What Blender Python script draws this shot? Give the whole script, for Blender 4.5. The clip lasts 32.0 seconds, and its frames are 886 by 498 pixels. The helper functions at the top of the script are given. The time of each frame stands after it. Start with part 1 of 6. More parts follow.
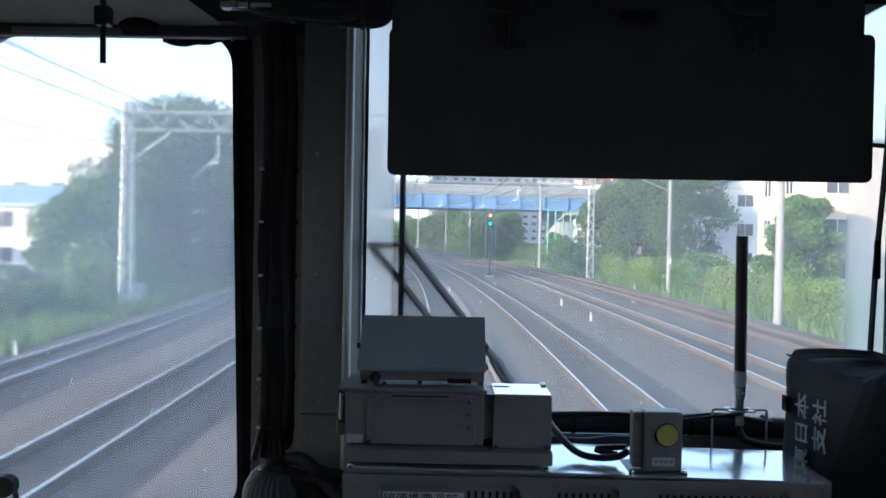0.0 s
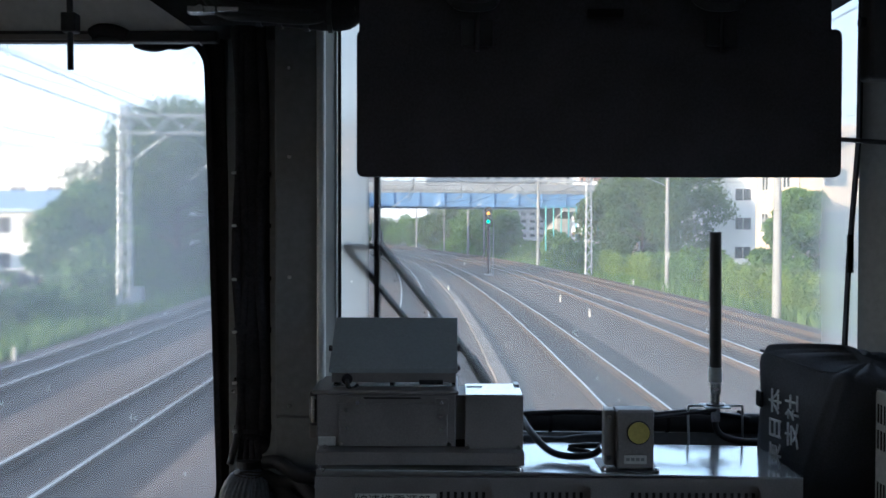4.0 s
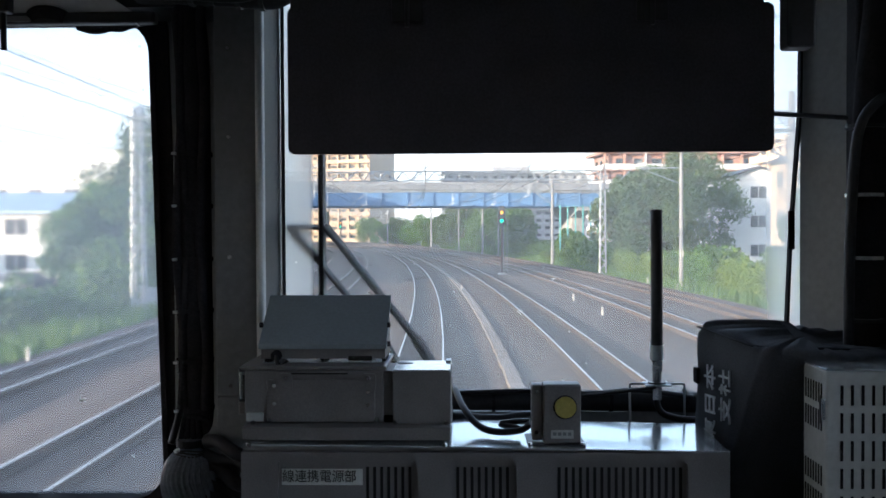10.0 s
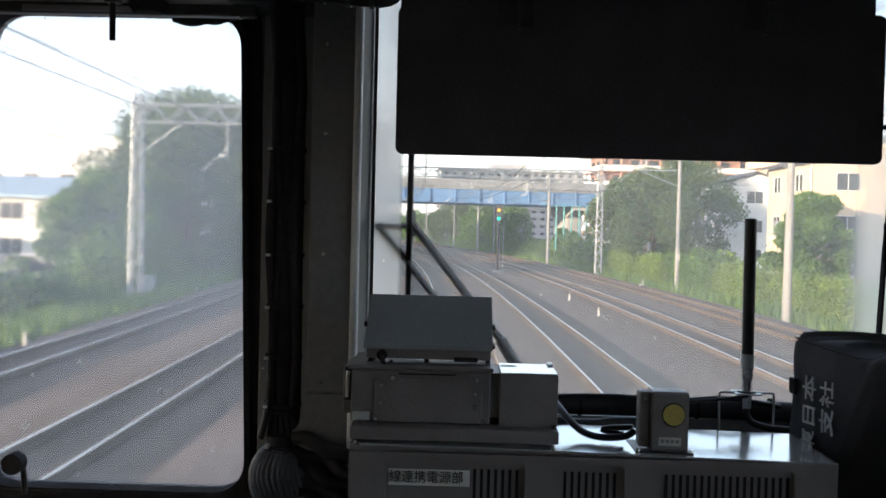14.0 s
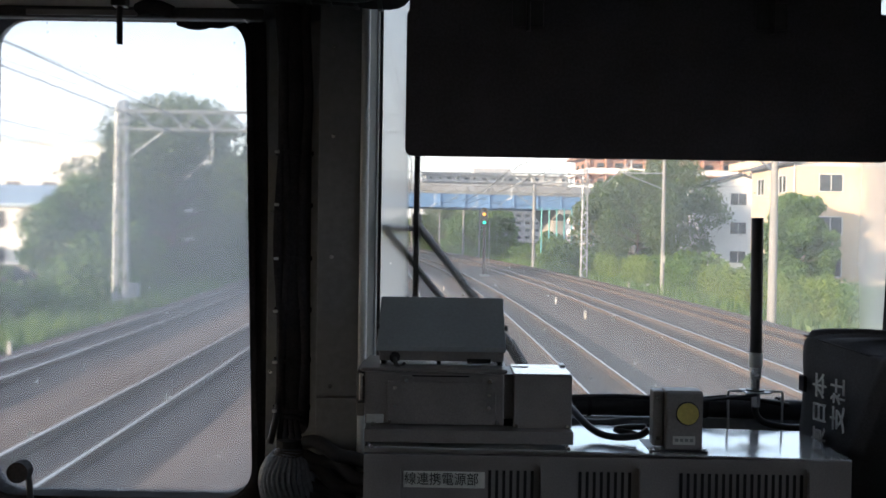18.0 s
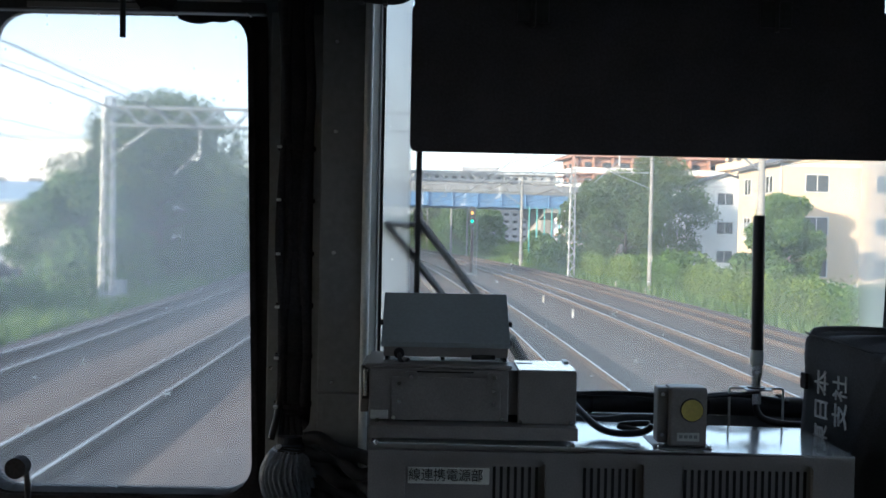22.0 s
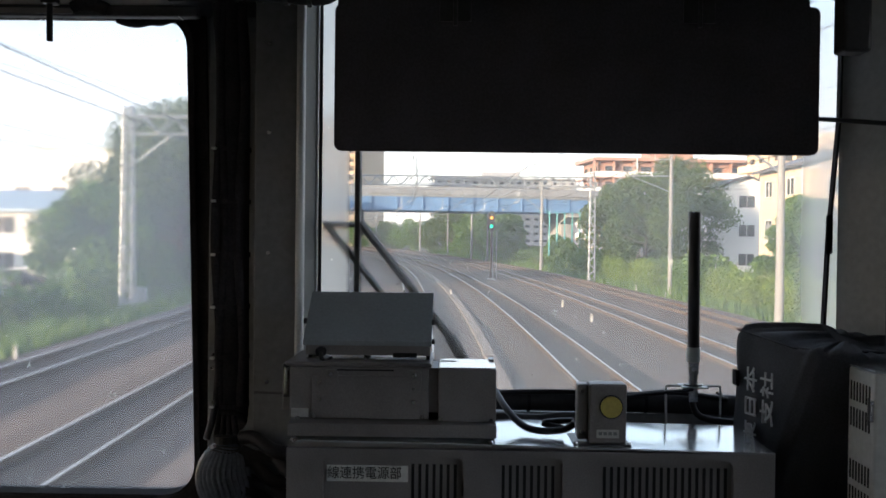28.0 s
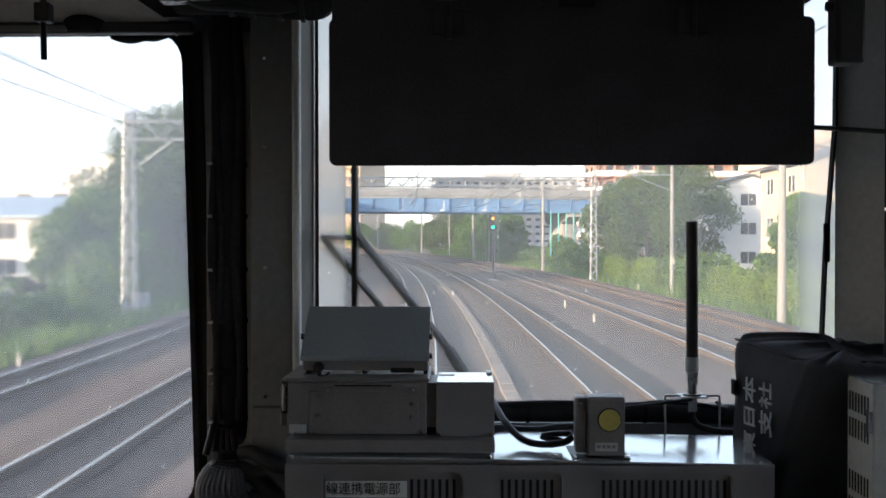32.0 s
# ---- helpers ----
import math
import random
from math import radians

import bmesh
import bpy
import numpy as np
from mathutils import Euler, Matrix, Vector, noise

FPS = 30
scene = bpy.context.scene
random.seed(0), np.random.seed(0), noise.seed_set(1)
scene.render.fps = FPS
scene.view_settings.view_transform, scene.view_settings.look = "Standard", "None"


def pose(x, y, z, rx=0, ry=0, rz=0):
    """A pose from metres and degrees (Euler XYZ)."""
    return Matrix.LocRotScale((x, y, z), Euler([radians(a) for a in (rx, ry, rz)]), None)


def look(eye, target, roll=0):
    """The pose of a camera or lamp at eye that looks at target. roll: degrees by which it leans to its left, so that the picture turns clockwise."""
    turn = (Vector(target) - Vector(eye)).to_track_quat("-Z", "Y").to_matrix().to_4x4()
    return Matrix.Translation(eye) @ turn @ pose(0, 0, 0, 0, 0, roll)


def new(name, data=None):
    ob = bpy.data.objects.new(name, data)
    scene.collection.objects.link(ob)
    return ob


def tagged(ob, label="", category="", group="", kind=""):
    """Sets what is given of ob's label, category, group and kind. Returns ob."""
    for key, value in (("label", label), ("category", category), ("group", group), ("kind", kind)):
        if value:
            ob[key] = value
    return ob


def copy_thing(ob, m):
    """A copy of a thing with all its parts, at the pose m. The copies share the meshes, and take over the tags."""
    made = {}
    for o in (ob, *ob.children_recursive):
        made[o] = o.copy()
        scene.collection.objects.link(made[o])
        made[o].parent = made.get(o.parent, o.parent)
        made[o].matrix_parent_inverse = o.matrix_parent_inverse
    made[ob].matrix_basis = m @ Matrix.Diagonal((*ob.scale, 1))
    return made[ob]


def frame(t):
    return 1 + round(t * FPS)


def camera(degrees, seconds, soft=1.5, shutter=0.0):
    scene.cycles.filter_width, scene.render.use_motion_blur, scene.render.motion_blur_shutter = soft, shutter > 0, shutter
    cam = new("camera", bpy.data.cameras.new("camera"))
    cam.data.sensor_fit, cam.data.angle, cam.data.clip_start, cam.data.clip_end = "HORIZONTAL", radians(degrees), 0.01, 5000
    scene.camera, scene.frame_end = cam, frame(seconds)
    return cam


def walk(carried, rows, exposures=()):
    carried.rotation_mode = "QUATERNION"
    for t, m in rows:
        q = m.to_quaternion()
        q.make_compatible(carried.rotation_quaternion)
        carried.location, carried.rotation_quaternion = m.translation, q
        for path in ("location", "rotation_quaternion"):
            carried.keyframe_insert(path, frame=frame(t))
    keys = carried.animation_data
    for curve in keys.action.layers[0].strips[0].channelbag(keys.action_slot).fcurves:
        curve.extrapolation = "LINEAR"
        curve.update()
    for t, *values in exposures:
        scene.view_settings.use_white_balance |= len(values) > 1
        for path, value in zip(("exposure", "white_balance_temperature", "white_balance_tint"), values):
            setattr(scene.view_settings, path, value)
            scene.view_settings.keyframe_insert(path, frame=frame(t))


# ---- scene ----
cam = camera(49.9, 32.0, soft=1.6)
METRES, EYE, TILT, LEAN, TURN = 0.9, 3.2, 3.6, 0.0, 0.7
ROWS = [
    (0.0, 0.0, 0.0, 0.0, 0.08, -4.59, -1.0),
    (0.5, -0.0002, 0.0006, 0.0, 0.17, -5.04, -1.31),
    (1.0, -0.0006, 0.0007, -0.0, 0.27, -5.09, -2.68),
    (1.5, 0.0579, 0.001, 0.0113, 0.14, -5.05, -1.43),
    (2.0, 0.0688, -0.0006, 0.0037, 0.35, -4.8, -1.88),
    (2.5, 0.0662, -0.0007, 0.0036, 0.25, -4.71, -1.63),
    (3.0, 0.066, -0.0005, 0.0054, 0.11, -4.74, -0.45),
    (3.5, 0.0587, -0.0003, 0.0052, -0.02, -4.67, -0.2),
    (5.5, 0.0463, -0.0016, 0.0007, -0.12, -4.68, 0.27),
    (6.0, 0.0577, -0.0017, -0.0087, -0.06, -4.74, -0.95),
    (6.5, 0.0744, -0.003, -0.0229, -0.06, -4.47, -1.25),
    (7.0, 0.0962, -0.0022, -0.0148, 0.08, -4.95, -2.46),
    (7.5, 0.1375, -0.0038, -0.0273, 0.43, -4.76, -1.99),
    (8.0, 0.1962, -0.0016, -0.0322, 0.51, -4.87, -1.51),
    (8.5, 0.1984, -0.0019, -0.0342, 0.63, -4.79, -0.89),
    (9.0, 0.2009, -0.0017, -0.0381, 0.69, -4.68, -0.34),
    (9.5, 0.1968, -0.002, -0.0388, 0.62, -4.64, 0.18),
    (10.0, 0.2053, -0.0012, -0.0382, 0.84, -4.67, 0.32),
    (10.5, 0.2008, -0.0022, -0.0409, 0.73, -4.62, 0.54),
    (11.0, 0.1628, -0.0016, -0.0334, 0.42, -4.84, 1.03),
    (11.5, 0.1392, -0.0018, -0.033, 0.56, -4.88, 0.05),
    (12.0, 0.1265, -0.0021, -0.0324, 0.77, -4.88, -1.21),
    (12.5, 0.0792, -0.0022, -0.0355, 0.57, -4.96, -0.23),
    (13.0, 0.0208, -0.0007, -0.038, 0.41, -5.09, -0.77),
    (13.5, -0.0104, -0.0022, -0.0294, 0.34, -4.98, -0.54),
    (14.0, 0.0017, -0.002, -0.0286, 0.6, -4.91, -1.36),
    (14.5, -0.0093, -0.0012, -0.0284, 0.21, -4.84, -1.13),
    (16.5, -0.0418, -0.0018, -0.0341, -0.25, -4.63, -0.95),
    (17.0, -0.0301, -0.0022, -0.0342, 0.13, -4.65, -0.98),
    (17.5, -0.0373, -0.0019, -0.0349, -0.12, -4.62, -0.81),
    (18.0, -0.0452, -0.0012, -0.0348, -0.33, -4.62, -0.88),
    (18.5, -0.0547, 0.0006, -0.036, -0.58, -4.64, -1.5),
    (19.0, -0.0467, -0.0009, -0.0363, -0.32, -4.63, -1.2),
    (19.5, -0.0389, -0.0017, -0.0395, -0.06, -4.52, -1.11),
    (20.0, -0.0576, -0.0001, -0.0368, -0.47, -4.67, -0.54),
    (20.5, -0.0636, 0.0003, -0.0384, -0.69, -4.67, -0.92),
    (21.0, -0.0548, -0.0006, -0.0397, -0.59, -4.61, -0.07),
    (21.5, -0.0643, 0.0019, -0.039, -0.84, -4.75, -0.54),
    (22.0, -0.0757, 0.0022, -0.0403, -1.06, -4.7, -1.21),
    (22.5, -0.0811, 0.0012, -0.0403, -1.27, -4.7, -1.37),
    (23.0, -0.0743, 0.0009, -0.0428, -0.99, -4.66, -0.83),
    (23.5, -0.0639, -0.0003, -0.0457, -0.73, -4.56, 0.06),
    (24.0, -0.0749, 0.0011, -0.0455, -0.89, -4.56, -1.19),
    (24.5, 0.0138, -0.001, -0.0475, -0.53, -4.9, -1.98),
    (25.0, 0.0857, -0.0018, -0.0505, -0.17, -4.79, -2.09),
    (25.5, 0.1024, -0.003, -0.0478, 0.08, -4.78, -2.22),
    (27.5, 0.1086, -0.0052, -0.0498, 0.36, -4.4, -0.56),
    (28.0, 0.1023, -0.0048, -0.0499, 0.2, -4.39, -0.63),
    (28.5, 0.0959, -0.0046, -0.05, 0.16, -4.59, -1.91),
    (29.0, 0.0886, -0.0036, -0.0498, -0.02, -4.75, -1.47),
    (29.5, 0.082, -0.0019, -0.0502, -0.12, -4.67, -0.09),
    (30.0, 0.074, -0.0021, -0.0518, -0.23, -4.53, -0.05),
    (30.5, 0.0661, -0.002, -0.0527, -0.17, -4.35, 0.26),
    (31.0, 0.0758, -0.002, -0.0466, -0.1, -4.46, -0.69),
    (31.5, 0.1226, -0.0025, -0.027, 0.56, -4.4, -1.52),
    (32.0, 0.112, -0.0015, -0.027, 0.26, -4.32, 0.06),
]
walk(cam, [(t, pose(0.72, 0, EYE, TILT, LEAN, TURN) @ pose(METRES * x, METRES * y, METRES * z, 90 + pitch, roll, yaw)) for t, x, y, z, yaw, pitch, roll in ROWS], exposures=[(0, 2.23, 5250, 14), (3, 2.21, 5350, 14), (6, 2.18, 5600, 16), (9, 2.18, 5600, 16), (11, 2.26, 5600, 17), (12, 2.2, 6000, 19), (13, 2.24, 6050, 18), (14, 2.13, 6200, 18), (18, 2.06, 6150, 19), (20, 2.06, 5950, 16), (22, 2.08, 5600, 12), (24, 2.1, 5350, 14), (25, 2.14, 6050, 18), (28, 2.1, 6250, 19), (32, 2.2, 6250, 19)])

# ---- daylight ----
world = bpy.data.worlds.new("sky")
scene.world = world
world.use_nodes = True
wn, wl = world.node_tree.nodes, world.node_tree.links
sky = wn.new("ShaderNodeTexSky")
sky.sky_type, sky.sun_disc = "NISHITA", False
sky.sun_elevation, sky.sun_rotation = radians(10), radians(228)
sky.air_density, sky.dust_density, sky.ozone_density = 1.0, 1.2, 1.0
# thin bright cloud over the clear sky
cloud, cloud_at, veil, cover = wn.new("ShaderNodeTexNoise"), wn.new("ShaderNodeTexCoord"), wn.new("ShaderNodeMix"), wn.new("ShaderNodeMapRange")
cloud.inputs["Scale"].default_value, cloud.inputs["Detail"].default_value = 2.2, 5
wl.new(cloud_at.outputs["Generated"], cloud.inputs["Vector"])
cover.inputs[1].default_value, cover.inputs[2].default_value, cover.inputs[3].default_value, cover.inputs[4].default_value = 0.35, 0.65, 0.55, 0.88
wl.new(cloud.outputs[0], cover.inputs[0])
veil.data_type = "RGBA"
# the haze thins out above a dozen degrees, where the blue shows
high, thin, haze = wn.new("ShaderNodeSeparateXYZ"), wn.new("ShaderNodeMapRange"), wn.new("ShaderNodeMath")
wl.new(cloud_at.outputs["Generated"], high.inputs[0])
thin.interpolation_type = "SMOOTHSTEP"
thin.inputs[1].default_value, thin.inputs[2].default_value, thin.inputs[3].default_value, thin.inputs[4].default_value = 0.11, 0.23, 1.0, 0.3
wl.new(high.outputs[2], thin.inputs[0])
haze.operation = "MULTIPLY"
wl.new(cover.outputs[0], haze.inputs[0])
wl.new(thin.outputs[0], haze.inputs[1])
wl.new(haze.outputs[0], veil.inputs["Factor"])
wl.new(sky.outputs[0], veil.inputs["A"])
veil.inputs["B"].default_value = (3.5, 3.45, 3.45, 1)
wl.new(veil.outputs["Result"], wn["Background"].inputs[0])
wn["Background"].inputs[1].default_value = 0.14
sun_data = bpy.data.lights.new("sun", "SUN")
sun_data.energy, sun_data.angle, sun_data.color = 2.6, radians(0.6), (1.0, 0.77, 0.50)
sun = new("sun", sun_data)
sun.matrix_world = look((0, 0, 60), (0.743 * 30, 0.669 * 30, 60 - 30 * math.tan(radians(10))))


# ---- materials ----
def tree_of(name):
    m = bpy.data.materials.new(name)
    m.use_nodes = True
    t = m.node_tree
    return m, t.nodes, t.links, t.nodes["Principled BSDF"]


def surface(name, colour, rough=0.6, metal=0.0, scale=8.0, vary=0.18, fine=60.0, bump=0.15, depth=0.002, tint=None, random_tint=0.0, spread=0.12, spec=0.5, stretch=None):
    """Paint, metal, stone or cloth: two scales of variation in colour and roughness, fine relief."""
    m, n, l, b = tree_of(name)
    co = n.new("ShaderNodeTexCoord")
    big, small = n.new("ShaderNodeTexNoise"), n.new("ShaderNodeTexNoise")
    big.inputs["Scale"].default_value, big.inputs["Detail"].default_value = scale, 5
    small.inputs["Scale"].default_value, small.inputs["Detail"].default_value = fine, 6
    place = co.outputs["Object"]
    if stretch:
        mp = n.new("ShaderNodeMapping")
        mp.inputs["Scale"].default_value = stretch
        l.new(place, mp.inputs["Vector"])
        place = mp.outputs[0]
    for k in (big, small):
        l.new(place, k.inputs["Vector"])
    add = n.new("ShaderNodeMath")
    add.operation = "ADD"
    l.new(big.outputs[0], add.inputs[0])
    l.new(small.outputs[0], add.inputs[1])
    value = add.outputs[0]
    if random_tint:
        info = n.new("ShaderNodeObjectInfo")
        mul = n.new("ShaderNodeMath")
        mul.operation = "MULTIPLY_ADD"
        l.new(info.outputs["Random"], mul.inputs[0])
        mul.inputs[1].default_value = random_tint
        l.new(value, mul.inputs[2])
        value = mul.outputs[0]
    ramp = n.new("ShaderNodeValToRGB")
    mixer = n.new("ShaderNodeMath")
    mixer.operation = "MULTIPLY"
    mixer.inputs[1].default_value = 0.5
    l.new(value, mixer.inputs[0])
    l.new(mixer.outputs[0], ramp.inputs[0])
    c = Vector(colour)
    lo, hi = c * (1 - vary), (Vector(tint) if tint else c * (1 + vary))
    ramp.color_ramp.elements[0].position, ramp.color_ramp.elements[1].position = 0.5 - spread, 0.5 + spread
    ramp.color_ramp.elements[0].color = (*lo, 1)
    ramp.color_ramp.elements[1].color = (*[min(v, 0.95) for v in hi], 1)
    l.new(ramp.outputs[0], b.inputs["Base Color"])
    rr = n.new("ShaderNodeMapRange")
    rr.inputs[3].default_value, rr.inputs[4].default_value = max(rough - 0.1, 0.02), min(rough + 0.1, 1)
    l.new(big.outputs[0], rr.inputs[0])
    l.new(rr.outputs[0], b.inputs["Roughness"])
    b.inputs["Metallic"].default_value = metal
    b.inputs["Specular IOR Level"].default_value = spec
    if bump:
        bp = n.new("ShaderNodeBump")
        bp.inputs["Strength"].default_value, bp.inputs["Distance"].default_value = bump, depth
        l.new(small.outputs[0], bp.inputs["Height"])
        l.new(bp.outputs[0], b.inputs["Normal"])
    return m


def leafy(name, colour, tint):
    """Leaves: colour by leaf clump and by leaf, some light passes through."""
    m, n, l, b = tree_of(name)
    geo, co, noi = n.new("ShaderNodeNewGeometry"), n.new("ShaderNodeTexCoord"), n.new("ShaderNodeTexNoise")
    noi.inputs["Scale"].default_value = 0.9
    l.new(co.outputs["Object"], noi.inputs["Vector"])
    mean = n.new("ShaderNodeMath")
    mean.operation = "MULTIPLY_ADD"
    mean.inputs[1].default_value = 0.45
    l.new(geo.outputs["Random Per Island"], mean.inputs[0])
    half = n.new("ShaderNodeMath")
    half.operation = "MULTIPLY"
    half.inputs[1].default_value = 0.55
    l.new(noi.outputs[0], half.inputs[0])
    l.new(half.outputs[0], mean.inputs[2])
    ramp = n.new("ShaderNodeValToRGB")
    ramp.color_ramp.elements[0].position, ramp.color_ramp.elements[1].position = 0.25, 0.8
    ramp.color_ramp.elements[0].color, ramp.color_ramp.elements[1].color = (*colour, 1), (*tint, 1)
    l.new(mean.outputs[0], ramp.inputs[0])
    l.new(ramp.outputs[0], b.inputs["Base Color"])
    b.inputs["Roughness"].default_value = 0.6
    tr, mix = n.new("ShaderNodeBsdfTranslucent"), n.new("ShaderNodeMixShader")
    l.new(ramp.outputs[0], tr.inputs[0])
    mix.inputs[0].default_value = 0.3
    l.new(b.outputs[0], mix.inputs[1])
    l.new(tr.outputs[0], mix.inputs[2])
    l.new(mix.outputs[0], n["Material Output"].inputs[0])
    return m


def dusty_hazy_glass(name, clear, dirty, edge_left=None, edge_right=None, colour=(0.8, 0.8, 0.78), rise=0.0, smear=0.0):
    """Clear pane with a dirt film that also carries outdoor haze and glare; the film is thicker beyond the wiped field
    between edge_left and edge_right (object x, metres).
    """
    m, n, l, b = tree_of(name)
    n.remove(b)
    co, noi = n.new("ShaderNodeTexCoord"), n.new("ShaderNodeTexNoise")
    noi.inputs["Scale"].default_value, noi.inputs["Detail"].default_value = 7, 8
    l.new(co.outputs["Object"], noi.inputs["Vector"])
    film = n.new("ShaderNodeMapRange")
    film.inputs[1].default_value, film.inputs[2].default_value = 0.3, 0.7
    film.inputs[3].default_value, film.inputs[4].default_value = clear * 0.75, clear * 1.25
    l.new(noi.outputs[0], film.inputs[0])
    value = film.outputs[0]
    if edge_left is not None:
        sep = n.new("ShaderNodeSeparateXYZ")
        l.new(co.outputs["Object"], sep.inputs[0])
        for edge, side in ((edge_left, -1), (edge_right, 1)):
            ramp = n.new("ShaderNodeMapRange")
            ramp.interpolation_type = "SMOOTHSTEP"
            ramp.inputs[1].default_value, ramp.inputs[2].default_value = (edge, edge + 0.06 * side) if side > 0 else (edge, edge - 0.012)
            ramp.inputs[3].default_value, ramp.inputs[4].default_value = 0, dirty if side < 0 else dirty * 0.6
            l.new(sep.outputs[0], ramp.inputs[0])
            plus = n.new("ShaderNodeMath")
            plus.operation = "ADD"
            l.new(value, plus.inputs[0])
            l.new(ramp.outputs[0], plus.inputs[1])
            value = plus.outputs[0]
    # haze growing towards the top: sky backlight put into the film
    if rise:
        sep = n.new("ShaderNodeSeparateXYZ")
        l.new(co.outputs["Object"], sep.inputs[0])
        band = n.new("ShaderNodeMapRange")
        band.interpolation_type = "SMOOTHSTEP"
        band.inputs[1].default_value, band.inputs[2].default_value, band.inputs[3].default_value, band.inputs[4].default_value = 0.15, 0.5, 0.0, rise
        l.new(sep.outputs[2], band.inputs[0])
        plus = n.new("ShaderNodeMath")
        plus.operation = "ADD"
        l.new(value, plus.inputs[0])
        l.new(band.outputs[0], plus.inputs[1])
        value = plus.outputs[0]
    spots = n.new("ShaderNodeTexVoronoi")
    spots.inputs["Scale"].default_value = 22
    l.new(co.outputs["Object"], spots.inputs["Vector"])
    dot = n.new("ShaderNodeMapRange")
    dot.inputs[1].default_value, dot.inputs[2].default_value = 0.02, 0.07
    dot.inputs[3].default_value, dot.inputs[4].default_value = 0.35, 0.0
    l.new(spots.outputs["Distance"], dot.inputs[0])
    total = n.new("ShaderNodeMath")
    total.operation, total.use_clamp = "ADD", True
    l.new(value, total.inputs[0])
    l.new(dot.outputs[0], total.inputs[1])
    tra, glo, dust = n.new("ShaderNodeBsdfTransparent"), n.new("ShaderNodeBsdfGlossy"), n.new("ShaderNodeBsdfTranslucent")
    tra.inputs[0].default_value = (0.97, 0.985, 0.98, 1)
    glo.inputs["Roughness"].default_value = 0.03
    dust.inputs[0].default_value = (*colour, 1)
    fre = n.new("ShaderNodeFresnel")
    fre.inputs[0].default_value = 1.25
    m1, m2 = n.new("ShaderNodeMixShader"), n.new("ShaderNodeMixShader")
    l.new(fre.outputs[0], m1.inputs[0])
    seen = tra
    if smear:
        # rough refraction softens the view, for dirt and motion blur together
        soft = n.new("ShaderNodeBsdfRefraction")
        soft.inputs["IOR"].default_value, soft.inputs["Roughness"].default_value = 1.15, smear
        soft.inputs["Color"].default_value = (0.97, 0.985, 0.98, 1)
        seen = soft
    l.new(seen.outputs[0], m1.inputs[1])
    l.new(glo.outputs[0], m1.inputs[2])
    l.new(total.outputs[0], m2.inputs[0])
    l.new(m1.outputs[0], m2.inputs[1])
    l.new(dust.outputs[0], m2.inputs[2])
    l.new(m2.outputs[0], n["Material Output"].inputs[0])
    return m


def thin_film(name, colour):
    """A dried smear that lets the daylight through."""
    m, n, l, b = tree_of(name)
    tr, noi, ramp = n.new("ShaderNodeBsdfTranslucent"), n.new("ShaderNodeTexNoise"), n.new("ShaderNodeValToRGB")
    noi.inputs["Scale"].default_value = 400
    ramp.color_ramp.elements[0].color, ramp.color_ramp.elements[1].color = (*[v * 0.8 for v in colour], 1), (*colour, 1)
    l.new(noi.outputs[0], ramp.inputs[0])
    l.new(ramp.outputs[0], tr.inputs[0])
    l.new(tr.outputs[0], n["Material Output"].inputs[0])
    return m


def glow(name, colour, strength):
    m, n, l, b = tree_of(name)
    b.inputs["Base Color"].default_value = (*colour, 1)
    b.inputs["Emission Color"].default_value = (*colour, 1)
    b.inputs["Emission Strength"].default_value = strength
    return m


